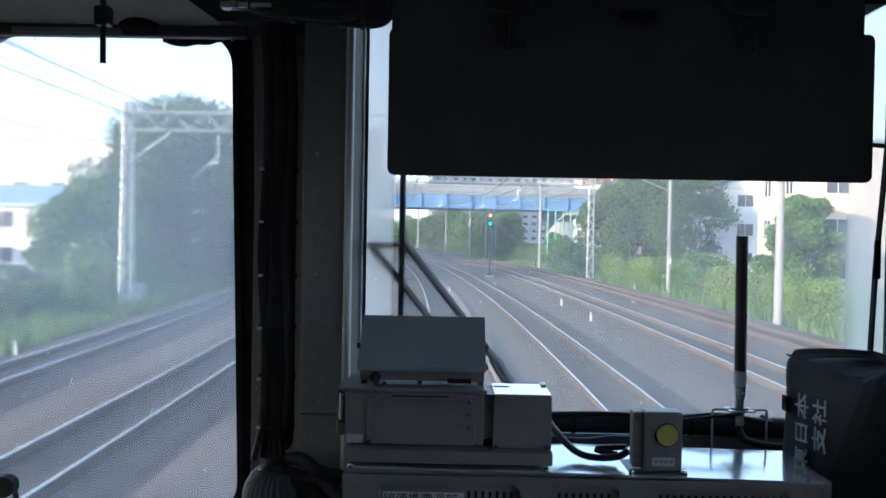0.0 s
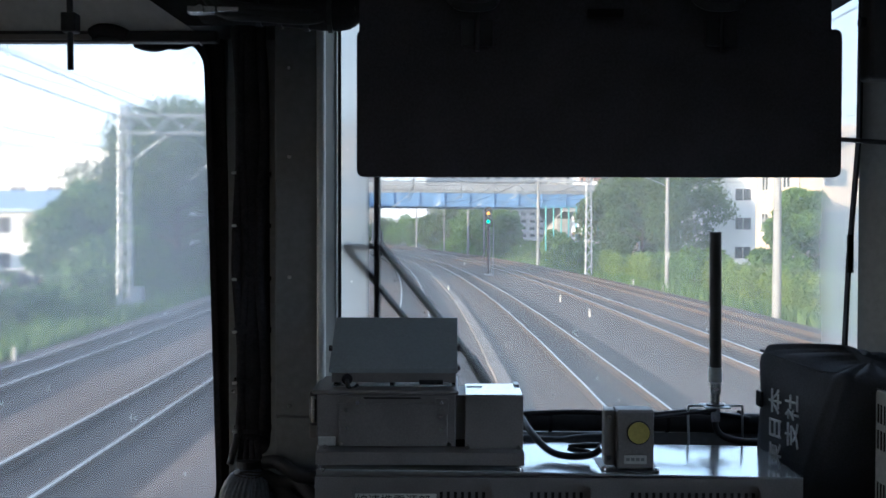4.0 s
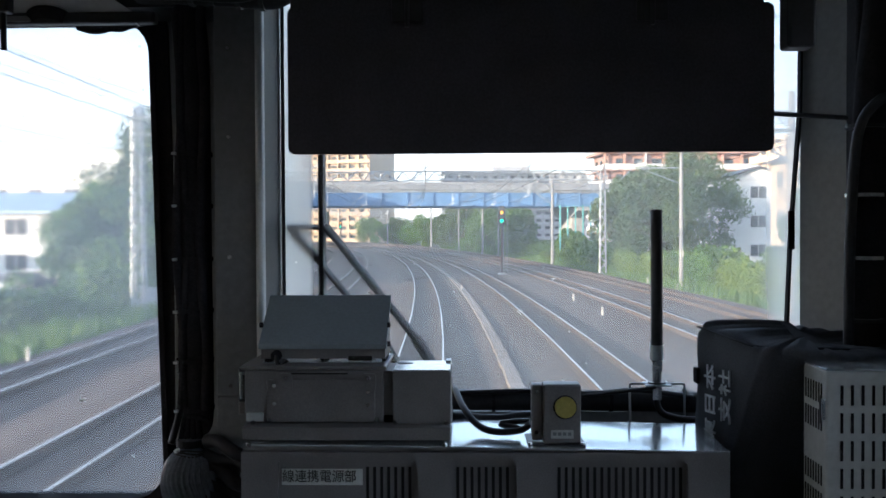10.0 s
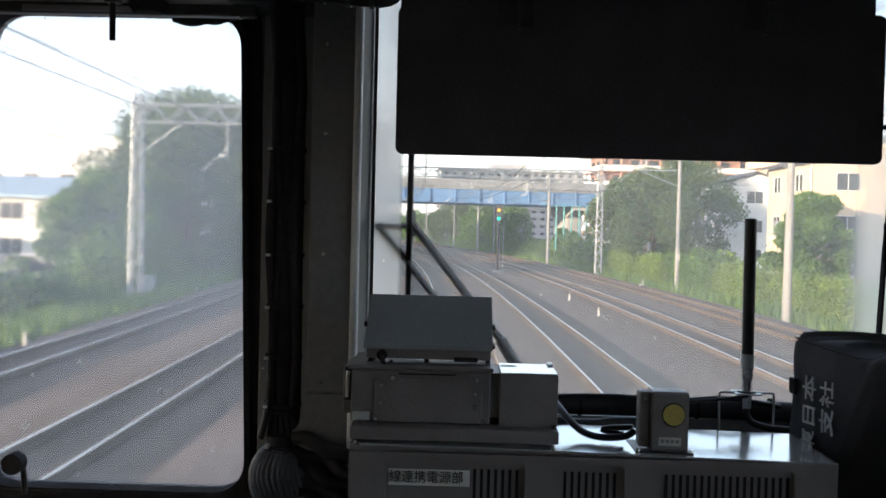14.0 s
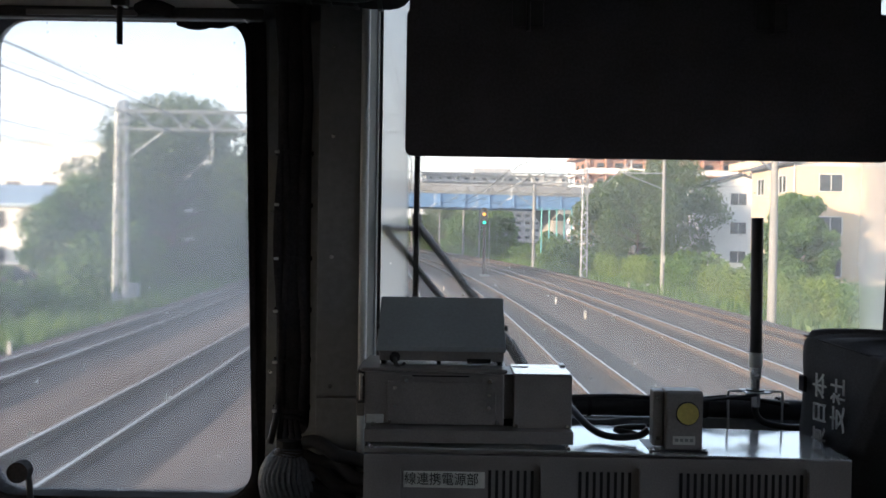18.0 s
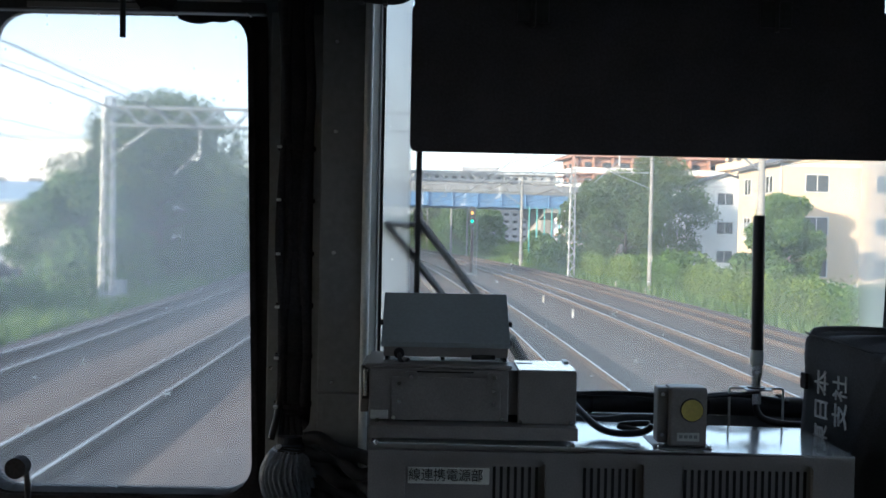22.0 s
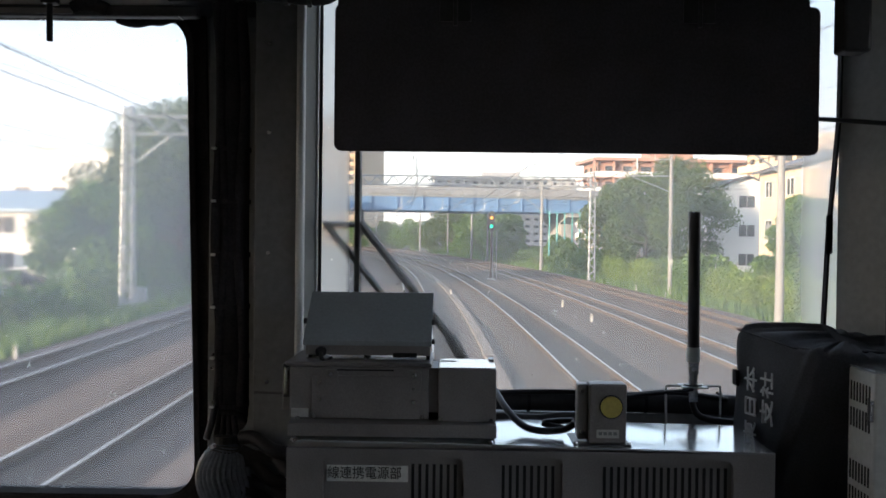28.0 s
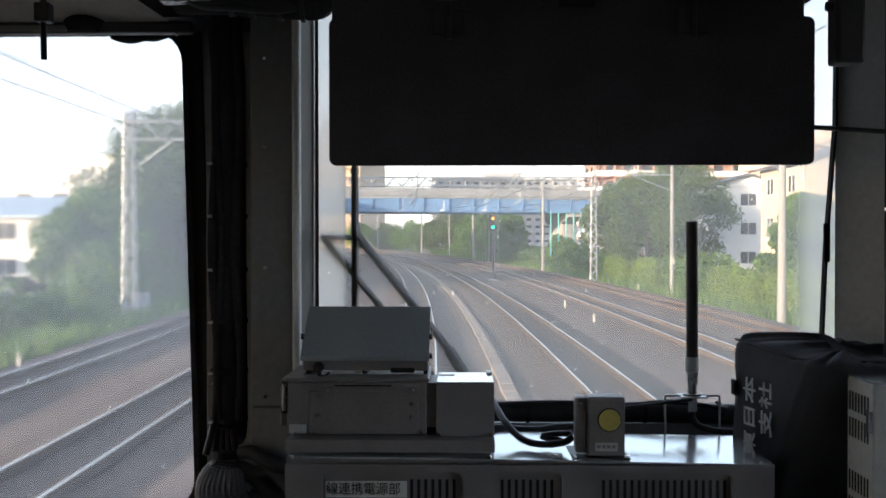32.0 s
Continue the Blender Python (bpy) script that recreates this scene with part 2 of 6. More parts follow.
M = dict(
    wall_paint=surface("cab_wall_paint", (0.205, 0.213, 0.218), 0.55, 0, 3, 0.12, 90, 0.1, 0.001),
    pale_paint=surface("pale_cab_paint", (0.50, 0.50, 0.47), 0.5, 0, 3, 0.1, 90, 0.1, 0.001),
    ceiling_paint=surface("ceiling_paint", (0.76, 0.76, 0.74), 0.6, 0, 3, 0.08, 60, 0.1, 0.001),
    cab_floor=surface("cab_floor_vinyl", (0.17, 0.17, 0.175), 0.6, 0, 6, 0.2, 120, 0.2, 0.001),
    rubber=surface("black_rubber", (0.032, 0.031, 0.034), 0.95, 0, 20, 0.3, 200, 0.2, 0.0006, spec=0.1),
    cable=surface("black_cable_sheath", (0.021, 0.021, 0.024), 0.5, 0, 25, 0.3, 160, 0.4, 0.001),
    blind=surface("black_blind_board", (0.060, 0.056, 0.063), 0.85, 0, 10, 0.25, 220, 0.15, 0.0005),
    black_metal=surface("black_painted_metal", (0.033, 0.033, 0.036), 0.4, 0, 15, 0.25, 150, 0.15, 0.0005),
    unit_grey=surface("grey_enamel", (0.20, 0.188, 0.182), 0.42, 0, 12, 0.16, 420, 0.3, 0.0004),
    # top sheets made paler and part-metallic to carry the sky's reflection
    unit_top=surface("sky_bright_top_enamel", (0.70, 0.73, 0.76), 0.13, 0.65, 7, 0.08, 240, 0.1, 0.0003),
    # lid colour lighter and bluer, with the skylight on its slope put in
    lid_grey=surface("skylit_grey_enamel", (0.26, 0.295, 0.31), 0.5, 0, 10, 0.08, 200, 0.1, 0.0003),
    # jamb light put into colour: shade on the reveal, highlight on nose and bead
    reveal_shade=surface("shaded_jamb_paint", (0.12, 0.125, 0.125), 0.5, 0, 6, 0.12, 160, 0.1, 0.0004),
    trim_highlight=surface("highlight_jamb_paint", (0.66, 0.68, 0.67), 0.32, 0, 6, 0.1, 160, 0.1, 0.0004),
    alu=surface("brushed_aluminium", (0.62, 0.64, 0.64), 0.4, 0.6, 20, 0.1, 200, 0.12, 0.0003),
    steel=surface("bright_steel", (0.6, 0.6, 0.6), 0.25, 1.0, 30, 0.12, 200, 0.1, 0.0002),
    conduit=surface("grey_pleated_plastic", (0.17, 0.19, 0.23), 0.13, 0, 25, 0.2, 150, 0.1, 0.0004, spec=0.8),
    partition=surface("partition_panel", (0.40, 0.40, 0.38), 0.6, 0, 3, 0.15, 60, 0.1, 0.001),
    dark_gap=surface("dark_slot", (0.008, 0.008, 0.008), 0.9, 0, 20, 0.2, 100, 0, 0),
    sticker=surface("white_sticker", (0.66, 0.66, 0.62), 0.5, 0, 40, 0.08, 200, 0.05, 0.0002),
    ink=surface("black_ink", (0.015, 0.015, 0.016), 0.6, 0, 40, 0.2, 200, 0, 0),
    yellow=surface("yellow_button_plastic", (0.50, 0.42, 0.11), 0.4, 0, 60, 0.12, 200, 0.1, 0.0003),
    cloth=surface("black_woven_cloth", (0.060, 0.064, 0.073), 0.85, 0, 9, 0.3, 380, 0.5, 0.0006),
    cloth_print=surface("grey_cloth_print", (0.66, 0.67, 0.68), 0.8, 0, 60, 0.2, 300, 0.2, 0.0003),
    # noise stretched along the line, imitating motion blur on the stones
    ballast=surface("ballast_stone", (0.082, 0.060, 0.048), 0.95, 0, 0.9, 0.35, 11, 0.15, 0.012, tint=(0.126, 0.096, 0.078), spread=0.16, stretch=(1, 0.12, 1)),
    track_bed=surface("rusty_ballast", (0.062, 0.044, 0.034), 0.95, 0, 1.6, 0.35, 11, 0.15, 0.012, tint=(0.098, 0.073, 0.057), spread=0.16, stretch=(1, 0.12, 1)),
    earth=surface("weedy_earth", (0.07, 0.075, 0.04), 1.0, 0, 0.08, 0.4, 3, 0.8, 0.08, tint=(0.12, 0.11, 0.075), spread=0.2),
    rail_head=surface("worn_rail_steel", (0.50, 0.49, 0.47), 0.34, 0.9, 2, 0.15, 40, 0.1, 0.0005),
    rail_web=surface("rusty_rail_steel", (0.072, 0.052, 0.041), 0.85, 0.2, 3, 0.3, 40, 0.4, 0.002),
    rust_orange=surface("orange_rust", (0.088, 0.063, 0.05), 0.9, 0, 2, 0.3, 30, 0.4, 0.003),
    # sleepers coloured like the bed, as motion blur would hide them
    sleeper=surface("concrete_sleeper", (0.075, 0.057, 0.046), 0.95, 0, 1.5, 0.25, 25, 0.5, 0.004),
    concrete=surface("weathered_concrete", (0.36, 0.35, 0.33), 0.9, 0, 0.6, 0.2, 12, 0.4, 0.006),
    wall_panel=surface("beige_concrete_panel", (0.42, 0.36, 0.29), 0.9, 0, 0.7, 0.22, 10, 0.4, 0.005, random_tint=0.2),
    trough_lid=surface("dusty_trough_concrete", (0.135, 0.112, 0.092), 0.95, 0, 0.9, 0.3, 14, 0.5, 0.006, tint=(0.20, 0.175, 0.15), random_tint=0.3),
    old_concrete=surface("stained_old_concrete", (0.18, 0.165, 0.145), 0.95, 0, 0.9, 0.3, 14, 0.5, 0.006, random_tint=0.3),
    pole=surface("concrete_pole", (0.26, 0.26, 0.255), 0.85, 0, 1.2, 0.15, 30, 0.3, 0.003),
    galv=surface("galvanised_steel", (0.34, 0.37, 0.39), 0.5, 0.6, 4, 0.15, 50, 0.2, 0.001),
    wire=surface("overhead_wire_copper", (0.05, 0.05, 0.05), 0.6, 0.3, 4, 0.2, 30, 0, 0),
    insulator=surface("white_porcelain", (0.7, 0.7, 0.68), 0.25, 0, 20, 0.06, 60, 0, 0),
    bridge_blue=surface("blue_girder_paint", (0.10, 0.20, 0.36), 0.6, 0, 0.7, 0.3, 8, 0.2, 0.003, random_tint=0.1),
    # deck and parapet concrete with shade put into a darker, bluer colour
    bridge_shade=surface("shaded_deck_concrete", (0.24, 0.25, 0.26), 0.9, 0, 0.4, 0.18, 6, 0.3, 0.005),
    bridge_pale=surface("pale_green_girder_paint", (0.42, 0.62, 0.58), 0.5, 0, 0.5, 0.1, 8, 0.2, 0.003),
    white_wall=surface("white_render", (0.74, 0.74, 0.71), 0.85, 0, 0.3, 0.08, 10, 0.3, 0.004),
    cream_wall=surface("cream_render", (0.66, 0.52, 0.37), 0.85, 0, 0.3, 0.1, 10, 0.3, 0.004),
    tan_wall=surface("tan_render", (0.47, 0.36, 0.25), 0.85, 0, 0.3, 0.12, 10, 0.3, 0.004),
    grey_wall=surface("grey_cladding", (0.36, 0.37, 0.38), 0.7, 0, 0.3, 0.12, 10, 0.3, 0.004),
    red_wall=surface("red_tile_facade", (0.40, 0.235, 0.18), 0.75, 0, 0.4, 0.12, 8, 0.3, 0.004),
    roof_tile=surface("grey_roof_tile", (0.10, 0.10, 0.105), 0.7, 0, 1.2, 0.2, 14, 0.4, 0.01, random_tint=0.2),
    roof_metal=surface("blue_grey_sheet_roof", (0.34, 0.44, 0.52), 0.5, 0.2, 0.6, 0.12, 10, 0.2, 0.004),
    blue_wall=surface("blue_siding", (0.20, 0.28, 0.40), 0.75, 0, 0.4, 0.12, 10, 0.3, 0.004),
    pane=surface("dark_window_pane", (0.05, 0.06, 0.07), 0.08, 0, 2, 0.3, 8, 0, 0),
    frame_white=surface("white_window_frame", (0.6, 0.6, 0.58), 0.5, 0, 3, 0.08, 30, 0.1, 0.001),
    bark=surface("brown_bark", (0.075, 0.055, 0.04), 0.95, 0, 3, 0.3, 30, 0.8, 0.01),
    teal=surface("teal_net_paint", (0.10, 0.42, 0.42), 0.5, 0, 1, 0.12, 20, 0.1, 0.001),
    signal_black=surface("black_signal_paint", (0.02, 0.02, 0.02), 0.6, 0, 3, 0.2, 40, 0.1, 0.001),
    marker_white=surface("white_marker_paint", (0.4, 0.4, 0.37), 0.6, 0, 6, 0.1, 40, 0.1, 0.001),
    car_white=surface("white_car_paint", (0.74, 0.75, 0.76), 0.15, 0, 2, 0.04, 10, 0, 0),
    car_silver=surface("silver_car_paint", (0.42, 0.44, 0.46), 0.2, 0.5, 2, 0.05, 10, 0, 0),
    car_dark=surface("dark_car_paint", (0.03, 0.035, 0.05), 0.15, 0, 2, 0.1, 10, 0, 0),
    tyre=surface("tyre_rubber", (0.02, 0.02, 0.02), 0.9, 0, 6, 0.2, 40, 0.2, 0.002),
    asphalt=surface("grey_asphalt", (0.055, 0.055, 0.058), 0.95, 0, 0.3, 0.2, 20, 0.5, 0.004),
    leaf_dark=leafy("dark_tree_leaves", (0.034, 0.068, 0.018), (0.12, 0.18, 0.045)),
    leaf_mid=leafy("bush_leaves", (0.045, 0.105, 0.02), (0.14, 0.24, 0.045)),
    leaf_light=leafy("bright_vine_leaves", (0.09, 0.16, 0.025), (0.22, 0.29, 0.06)),
    grass=leafy("tall_grass_blades", (0.05, 0.115, 0.022), (0.16, 0.25, 0.06)),
    splat_pale=thin_film("dried_pale_smear", (0.85, 0.85, 0.80)),
    # the wiped field's film also stands for sunlit haze ahead
    windscreen=dusty_hazy_glass("windscreen_glass", 0.135, 0.56, 0.606, 1.45, (0.93, 0.90, 0.82)),
    door_glass=dusty_hazy_glass("dirt_and_glare_door_glass", 0.085, 0.0, colour=(0.84, 0.85, 0.84), rise=0.15, smear=0.08),
    side_glass=dusty_hazy_glass("side_glass", 0.04, 0.0),
    green_lamp=glow("green_signal_light", (0.0, 0.75, 0.36), 0.75),
    amber_lamp=glow("amber_signal_light", (0.9, 0.36, 0.03), 0.6),
)


# ---- mesh helpers ----
def thing(name, label, category, group="", at=(0, 0, 0), kind=""):
    ob = new(name)
    ob.location = at
    ob.empty_display_size = 0.1
    return tagged(ob, label, category, group, kind)


def part(name, bm, material, parent=None, label="", smooth=False):
    """Links a bmesh as one mesh object. Vertices are given in the world; the object sits in its parent's frame."""
    me = bpy.data.meshes.new(name)
    bmesh.ops.recalc_face_normals(bm, faces=bm.faces)
    bm.to_mesh(me)
    bm.free()
    me.materials.append(M[material])
    if smooth:
        for p in me.polygons:
            p.use_smooth = True
    ob = new(name, me)
    if parent:
        ob.parent = parent
        top = parent.location.copy()
        if parent.parent:
            top += parent.parent.location
        me.transform(Matrix.Translation(-top))
    if label:
        ob["label"] = label
    return ob


def box(bm, x0, x1, y0, y1, z0, z1, bevel=0.0, seg=2, turn=None):
    r = bmesh.ops.create_cube(bm, size=1)
    vs = r["verts"]
    c = Vector(((x0 + x1) / 2, (y0 + y1) / 2, (z0 + z1) / 2))
    for v in vs:
        v.co = Vector((v.co.x * (x1 - x0), v.co.y * (y1 - y0), v.co.z * (z1 - z0)))
    if bevel:
        es = {e for v in vs for e in v.link_edges}
        out = bmesh.ops.bevel(bm, geom=list(es), offset=bevel, segments=seg, affect="EDGES", profile=0.5)
        vs = list({v for f in out["faces"] for v in f.verts} | {v for v in vs if v.is_valid})
    for v in vs:
        v.co = (turn @ v.co if turn else v.co) + c
    return bm


def B(*a, **k):
    return box(bmesh.new(), *a, **k)


def rod(bm, a, b, r, n=10, r2=None):
    a, b = Vector(a), Vector(b)
    d = b - a
    q = d.to_track_quat("Z", "Y").to_matrix().to_4x4()
    bmesh.ops.create_cone(bm, cap_ends=True, segments=n, radius1=r, radius2=r if r2 is None else r2, depth=d.length,
                          matrix=Matrix.Translation((a + b) / 2) @ q)
    return bm


def tube(bm, pts, r, n=8, ridge=0.0, pitch=0.012):
    """A round cable through the points, smoothed; ridge and pitch make it corrugated."""
    pts = [Vector(p) for p in pts]
    fine = []
    for i in range(len(pts) - 1):
        p0, p1, p2, p3 = pts[max(i - 1, 0)], pts[i], pts[i + 1], pts[min(i + 2, len(pts) - 1)]
        k = max(3, int((p2 - p1).length / (pitch / 4))) if ridge else 6
        for j in range(k):
            t = j / k
            fine.append(0.5 * ((2 * p1) + (p2 - p0) * t + (2 * p0 - 5 * p1 + 4 * p2 - p3) * t * t + (3 * p1 - p0 - 3 * p2 + p3) * t ** 3))
    fine.append(pts[-1])
    rings, way, run = [], Vector((0.3, 0.8, 0.5)), 0.0
    for i, p in enumerate(fine):
        d = (fine[min(i + 1, len(fine) - 1)] - fine[max(i - 1, 0)]).normalized()
        u = (way - d * way.dot(d)).normalized()
        w = d.cross(u)
        way = u
        if i:
            run += (p - fine[i - 1]).length
        rr = r * (1 + ridge * math.sin(run / pitch * math.tau)) if ridge else r
        rings.append([bm.verts.new(p + rr * (math.cos(a) * u + math.sin(a) * w)) for a in (math.tau * k / n for k in range(n))])
    for a, b in zip(rings, rings[1:]):
        for k in range(n):
            bm.faces.new((a[k], a[(k + 1) % n], b[(k + 1) % n], b[k]))
    bm.faces.new(rings[0][::-1])
    bm.faces.new(rings[-1])
    return bm


def prism(bm, outline, lo, hi, axis="y"):
    """A closed outline of (a, b) pulled along an axis."""
    def at(a, b, c):
        return {"y": (a, c, b), "x": (c, a, b), "z": (a, b, c)}[axis]
    f = [bm.verts.new(at(a, b, lo)) for a, b in outline]
    k = [bm.verts.new(at(a, b, hi)) for a, b in outline]
    bm.faces.new(f)
    bm.faces.new(k[::-1])
    for i in range(len(f)):
        j = (i + 1) % len(f)
        bm.faces.new((f[i], k[i], k[j], f[j]))
    return bm


def rounded(x0, x1, z0, z1, r, n=6):
    out = []
    for cx, cz, a0 in ((x1 - r, z1 - r, 0), (x0 + r, z1 - r, 90), (x0 + r, z0 + r, 180), (x1 - r, z0 + r, 270)):
        out += [(cx + r * math.cos(radians(a0 + 90 * k / n)), cz + r * math.sin(radians(a0 + 90 * k / n))) for k in range(n + 1)]
    return out


def ring(bm, outer, inner, y0, y1):
    """A frame between two outlines with as many points."""
    a = [[bm.verts.new((x, y, z)) for x, z in o] for o in (outer, inner) for y in (y0, y1)]
    of, ob_, inf, inb = a
    for i in range(len(of)):
        j = (i + 1) % len(of)
        bm.faces.new((of[i], of[j], inf[j], inf[i]))
        bm.faces.new((ob_[i], inb[i], inb[j], ob_[j]))
        bm.faces.new((of[i], ob_[i], ob_[j], of[j]))
        bm.faces.new((inf[i], inf[j], inb[j], inb[i]))
    return bm


RADIUS = 900.0


def line(s, off):
    """A point s metres along the line and off metres to its right."""
    return (off - (s * s / (2 * RADIUS) if s > 0 else 0), s)


# ---- the cab: shell ----
XL, XR, YB, ZF, ZC = -1.62, 1.62, -0.75, 1.65, 3.86
LW = (-0.222, 0.290, 2.641, 3.579)
WS = (0.558, 1.487, 2.80, 3.632)
FY0, FY1, DY0, DY1 = 1.74, 1.80, 1.862, 1.905
structure = dict(kind="structure")
tagged(part("floor", B(XL, XR, YB, DY1, ZF - 0.06, ZF), "cab_floor"), "grey vinyl floor of the driving cab", "floor", **structure)
tagged(part("ceiling", B(XL, XR, YB, DY1, ZC, ZC + 0.05), "ceiling_paint"), "pale painted metal ceiling of the driving cab", "ceiling", **structure)
tagged(part("wall_back", B(XL, XR, YB - 0.05, YB, ZF, ZC), "partition"), "grey partition wall behind the cab", "wall", **structure)
bm = bmesh.new()
box(bm, XL - 0.05, -0.62, FY0, FY1, ZF, ZC)
box(bm, -0.66, -0.62, FY1, DY1, ZF, ZC)
box(bm, -0.62, LW[0] - 0.02, DY0, DY1, ZF, ZC)
box(bm, LW[0] - 0.02, LW[1] + 0.02, DY0, DY1, ZF, LW[2] - 0.02)
box(bm, LW[0] - 0.02, LW[1] + 0.02, DY0, DY1, LW[3] + 0.015, ZC)
box(bm, LW[1] + 0.02, 0.442, DY0, DY1, ZF, ZC)
box(bm, 0.442, 0.518, FY0, DY1, ZF, ZC)
box(bm, 0.518, 1.565, FY0, FY1, ZF, WS[2])
box(bm, 0.518, 1.565, FY0, FY1, WS[3] + 0.01, ZC)
box(bm, 1.565, XR + 0.05, FY0, FY1, ZF, ZC)
tagged(part("wall_front", bm, "wall_paint"), "grey painted front wall of the cab with two windows", "wall", **structure)
# side openings are unseen, added to let daylight brighten the cab's inside
for name, x0, x1, ya, yb in (("wall_left", XL - 0.05, XL, 0.6, 1.4), ("wall_right", XR, XR + 0.05, 0.25, 1.25)):
    bm = bmesh.new()
    box(bm, x0, x1, YB, ya, ZF, ZC)
    box(bm, x0, x1, yb, FY0, ZF, ZC)
    box(bm, x0, x1, ya, yb, ZF, 2.65)
    box(bm, x0, x1, ya, yb, 3.5, ZC)
    w = tagged(part(name, bm, "pale_paint"), "pale painted side wall of the cab with an added unseen light opening", "wall", **structure)
    tagged(part("side_window", B(x0 + 0.02, x0 + 0.026, ya, yb, 2.65, 3.5), "side_glass", w), "")

# underframe and wheels on the rails below
under = thing("underframe", "dark steel underframe of the railcar on its wheels", "underframe", at=(0, 0.4, 0.0))
part("frame", B(XL + 0.1, XR - 0.1, YB, FY1, 0.95, ZF - 0.062, bevel=0.03), "black_metal", under)
for sy in (-0.35, 1.35):
    part("axle", rod(bmesh.new(), (-0.7, sy, 0.435), (0.7, sy, 0.435), 0.09, 12), "black_metal", under)
    for sx in (-0.566, 0.566):
        part("wheel", rod(bmesh.new(), (sx - 0.055, sy, 0.435), (sx + 0.055, sy, 0.435), 0.43, 32), "rail_web", under)
for sx in (-0.86, 0.86):
    part("side_frame", B(sx - 0.09, sx + 0.09, -0.7, 1.7, 0.35, 0.98, bevel=0.05), "black_metal", under)

# front door window: pane in a thick black rubber gasket
door_window = thing("window_1", "dusty front door window in a thick black rubber gasket", "window", at=(0.04, 1.89, 2.66), kind="structure")


def door_outline(grow, r):
    """The door window's outline, which widens a little downwards on one side."""
    return [(x + (0.026 * (3.17 - z) if x > 0.05 else 0.0), z) for x, z in rounded(LW[0] - grow, LW[1] + grow, LW[2] - grow, LW[3] + grow, r)]


g = part("pane", prism(bmesh.new(), door_outline(0.012, 0.054), 1.892, 1.897), "door_glass", door_window)
g.visible_shadow = False
part("gasket", ring(bmesh.new(), door_outline(0.038, 0.054), door_outline(0.0, 0.062), 1.852, 1.91), "rubber", door_window)
part("gasket_lip", ring(bmesh.new(), door_outline(0.013, 0.069), door_outline(0.004, 0.064), 1.846, 1.8515), "rubber", door_window)

# windscreen
screen = thing("window_2", "windscreen with a wiped field and milky dirt at both edges", "window", at=(1.0, 1.84, 2.8), kind="structure")
bm = prism(bmesh.new(), [(0.49, 2.72), (1.59, 2.72), (1.59, WS[3] + 0.08), (0.49, WS[3] + 0.08)], 1.8455, 1.848)
g = part("pane", bm, "windscreen")
g.parent = screen
g.matrix_parent_inverse = Matrix.Translation(-screen.location)
g.visible_shadow = False
part("gasket", B(0.5430, 0.5495, 1.833, 1.8418, 2.76, 3.66, bevel=0.002), "rubber", screen)
bm = bmesh.new()
prism(bm, [(1.4655, 2.80), (1.470, 2.80), (1.484, 3.16), (1.500, 3.38), (1.502, 3.64), (1.498, 3.64), (1.496, 3.38), (1.480, 3.16)], 1.722, 1.7385)
part("gasket", bm, "rubber", screen)
part("gasket", B(0.558, 1.49, 1.73, 1.85, WS[3] - 0.008, WS[3] + 0.004, bevel=0.003), "rubber", screen)
part("sill", B(0.5500, 1.46, 1.801, 1.841, 2.785, 2.824), "wall_paint", screen)
part("cover_strip", B(1.476, 1.488, 1.722, 1.728, 3.13, 3.20, bevel=0.002), "rubber", screen)

# door header: dark rail with its cover and the pale panel above
header = thing("door_header", "dark rail over the front door window with a grey cover plate", "rail", at=(0.1, 1.68, 3.55), kind="structure")
part("rail", B(-0.60, 0.345, 1.695, 1.722, 3.5405, 3.5615, bevel=0.005), "black_metal", header)
part("cover_plate", B(-0.075, 0.122, 1.690, 1.6945, 3.5435, 3.5535, bevel=0.001), "unit_grey", header)
part("roll", tube(bmesh.new(), [(0.122, 1.70, 3.556), (0.135, 1.695, 3.561), (0.160, 1.695, 3.560), (0.182, 1.70, 3.552)], 0.012, 10), "rubber", header, smooth=True)
bm = bmesh.new()
tube(bm, [(0.165, 1.80, 3.560), (0.185, 1.80, 3.554), (0.205, 1.80, 3.5525), (0.225, 1.80, 3.557), (0.245, 1.80, 3.556), (0.265, 1.80, 3.562), (0.30, 1.80, 3.570)], 0.010, 10)
part("padding", bm, "rubber", header, smooth=True)
part("edge_strip", tube(bmesh.new(), [(0.272, 1.70, 3.548), (0.288, 1.70, 3.5525), (0.304, 1.70, 3.546), (0.318, 1.70, 3.535)], 0.0022, 6), "steel", header)
panel = bmesh.new()
front = [(-0.60, 1.712, 3.5625), (0.302, 1.712, 3.5625), (0.228, 1.672, 3.612), (-0.14, 1.47, 3.86), (-0.60, 1.47, 3.86)]
back = [(x, 1.735, z) for x, y, z in front]
f, k = [panel.verts.new(v) for v in front], [panel.verts.new(v) for v in back]
panel.faces.new(f)
panel.faces.new(k[::-1])
for a in range(5):
    panel.faces.new((f[a], k[a], k[(a + 1) % 5], f[(a + 1) % 5]))
tagged(part("upper_panel", panel, "ceiling_paint"), "pale sloping panel above the front door", "panel", **structure)
tagged(part("upper_casing", B(-0.60, 0.44, 1.7355, 1.861, 3.5775, ZC - 0.002), "black_metal"), "dark casing over the front door", "panel", **structure)
stay = thing("door_stay", "black hanging stay rod in a clamp over the door window", "rod", at=(0.11, 1.56, 3.6))
part("rod", rod(bmesh.new(), (0.134, 1.57, 3.470), (0.131, 1.57, 3.80), 0.0052, 10), "black_metal", stay, smooth=True)
part("clamp", B(0.1215, 0.146, 1.558, 1.584, 3.531, 3.563, bevel=0.003), "black_metal", stay)
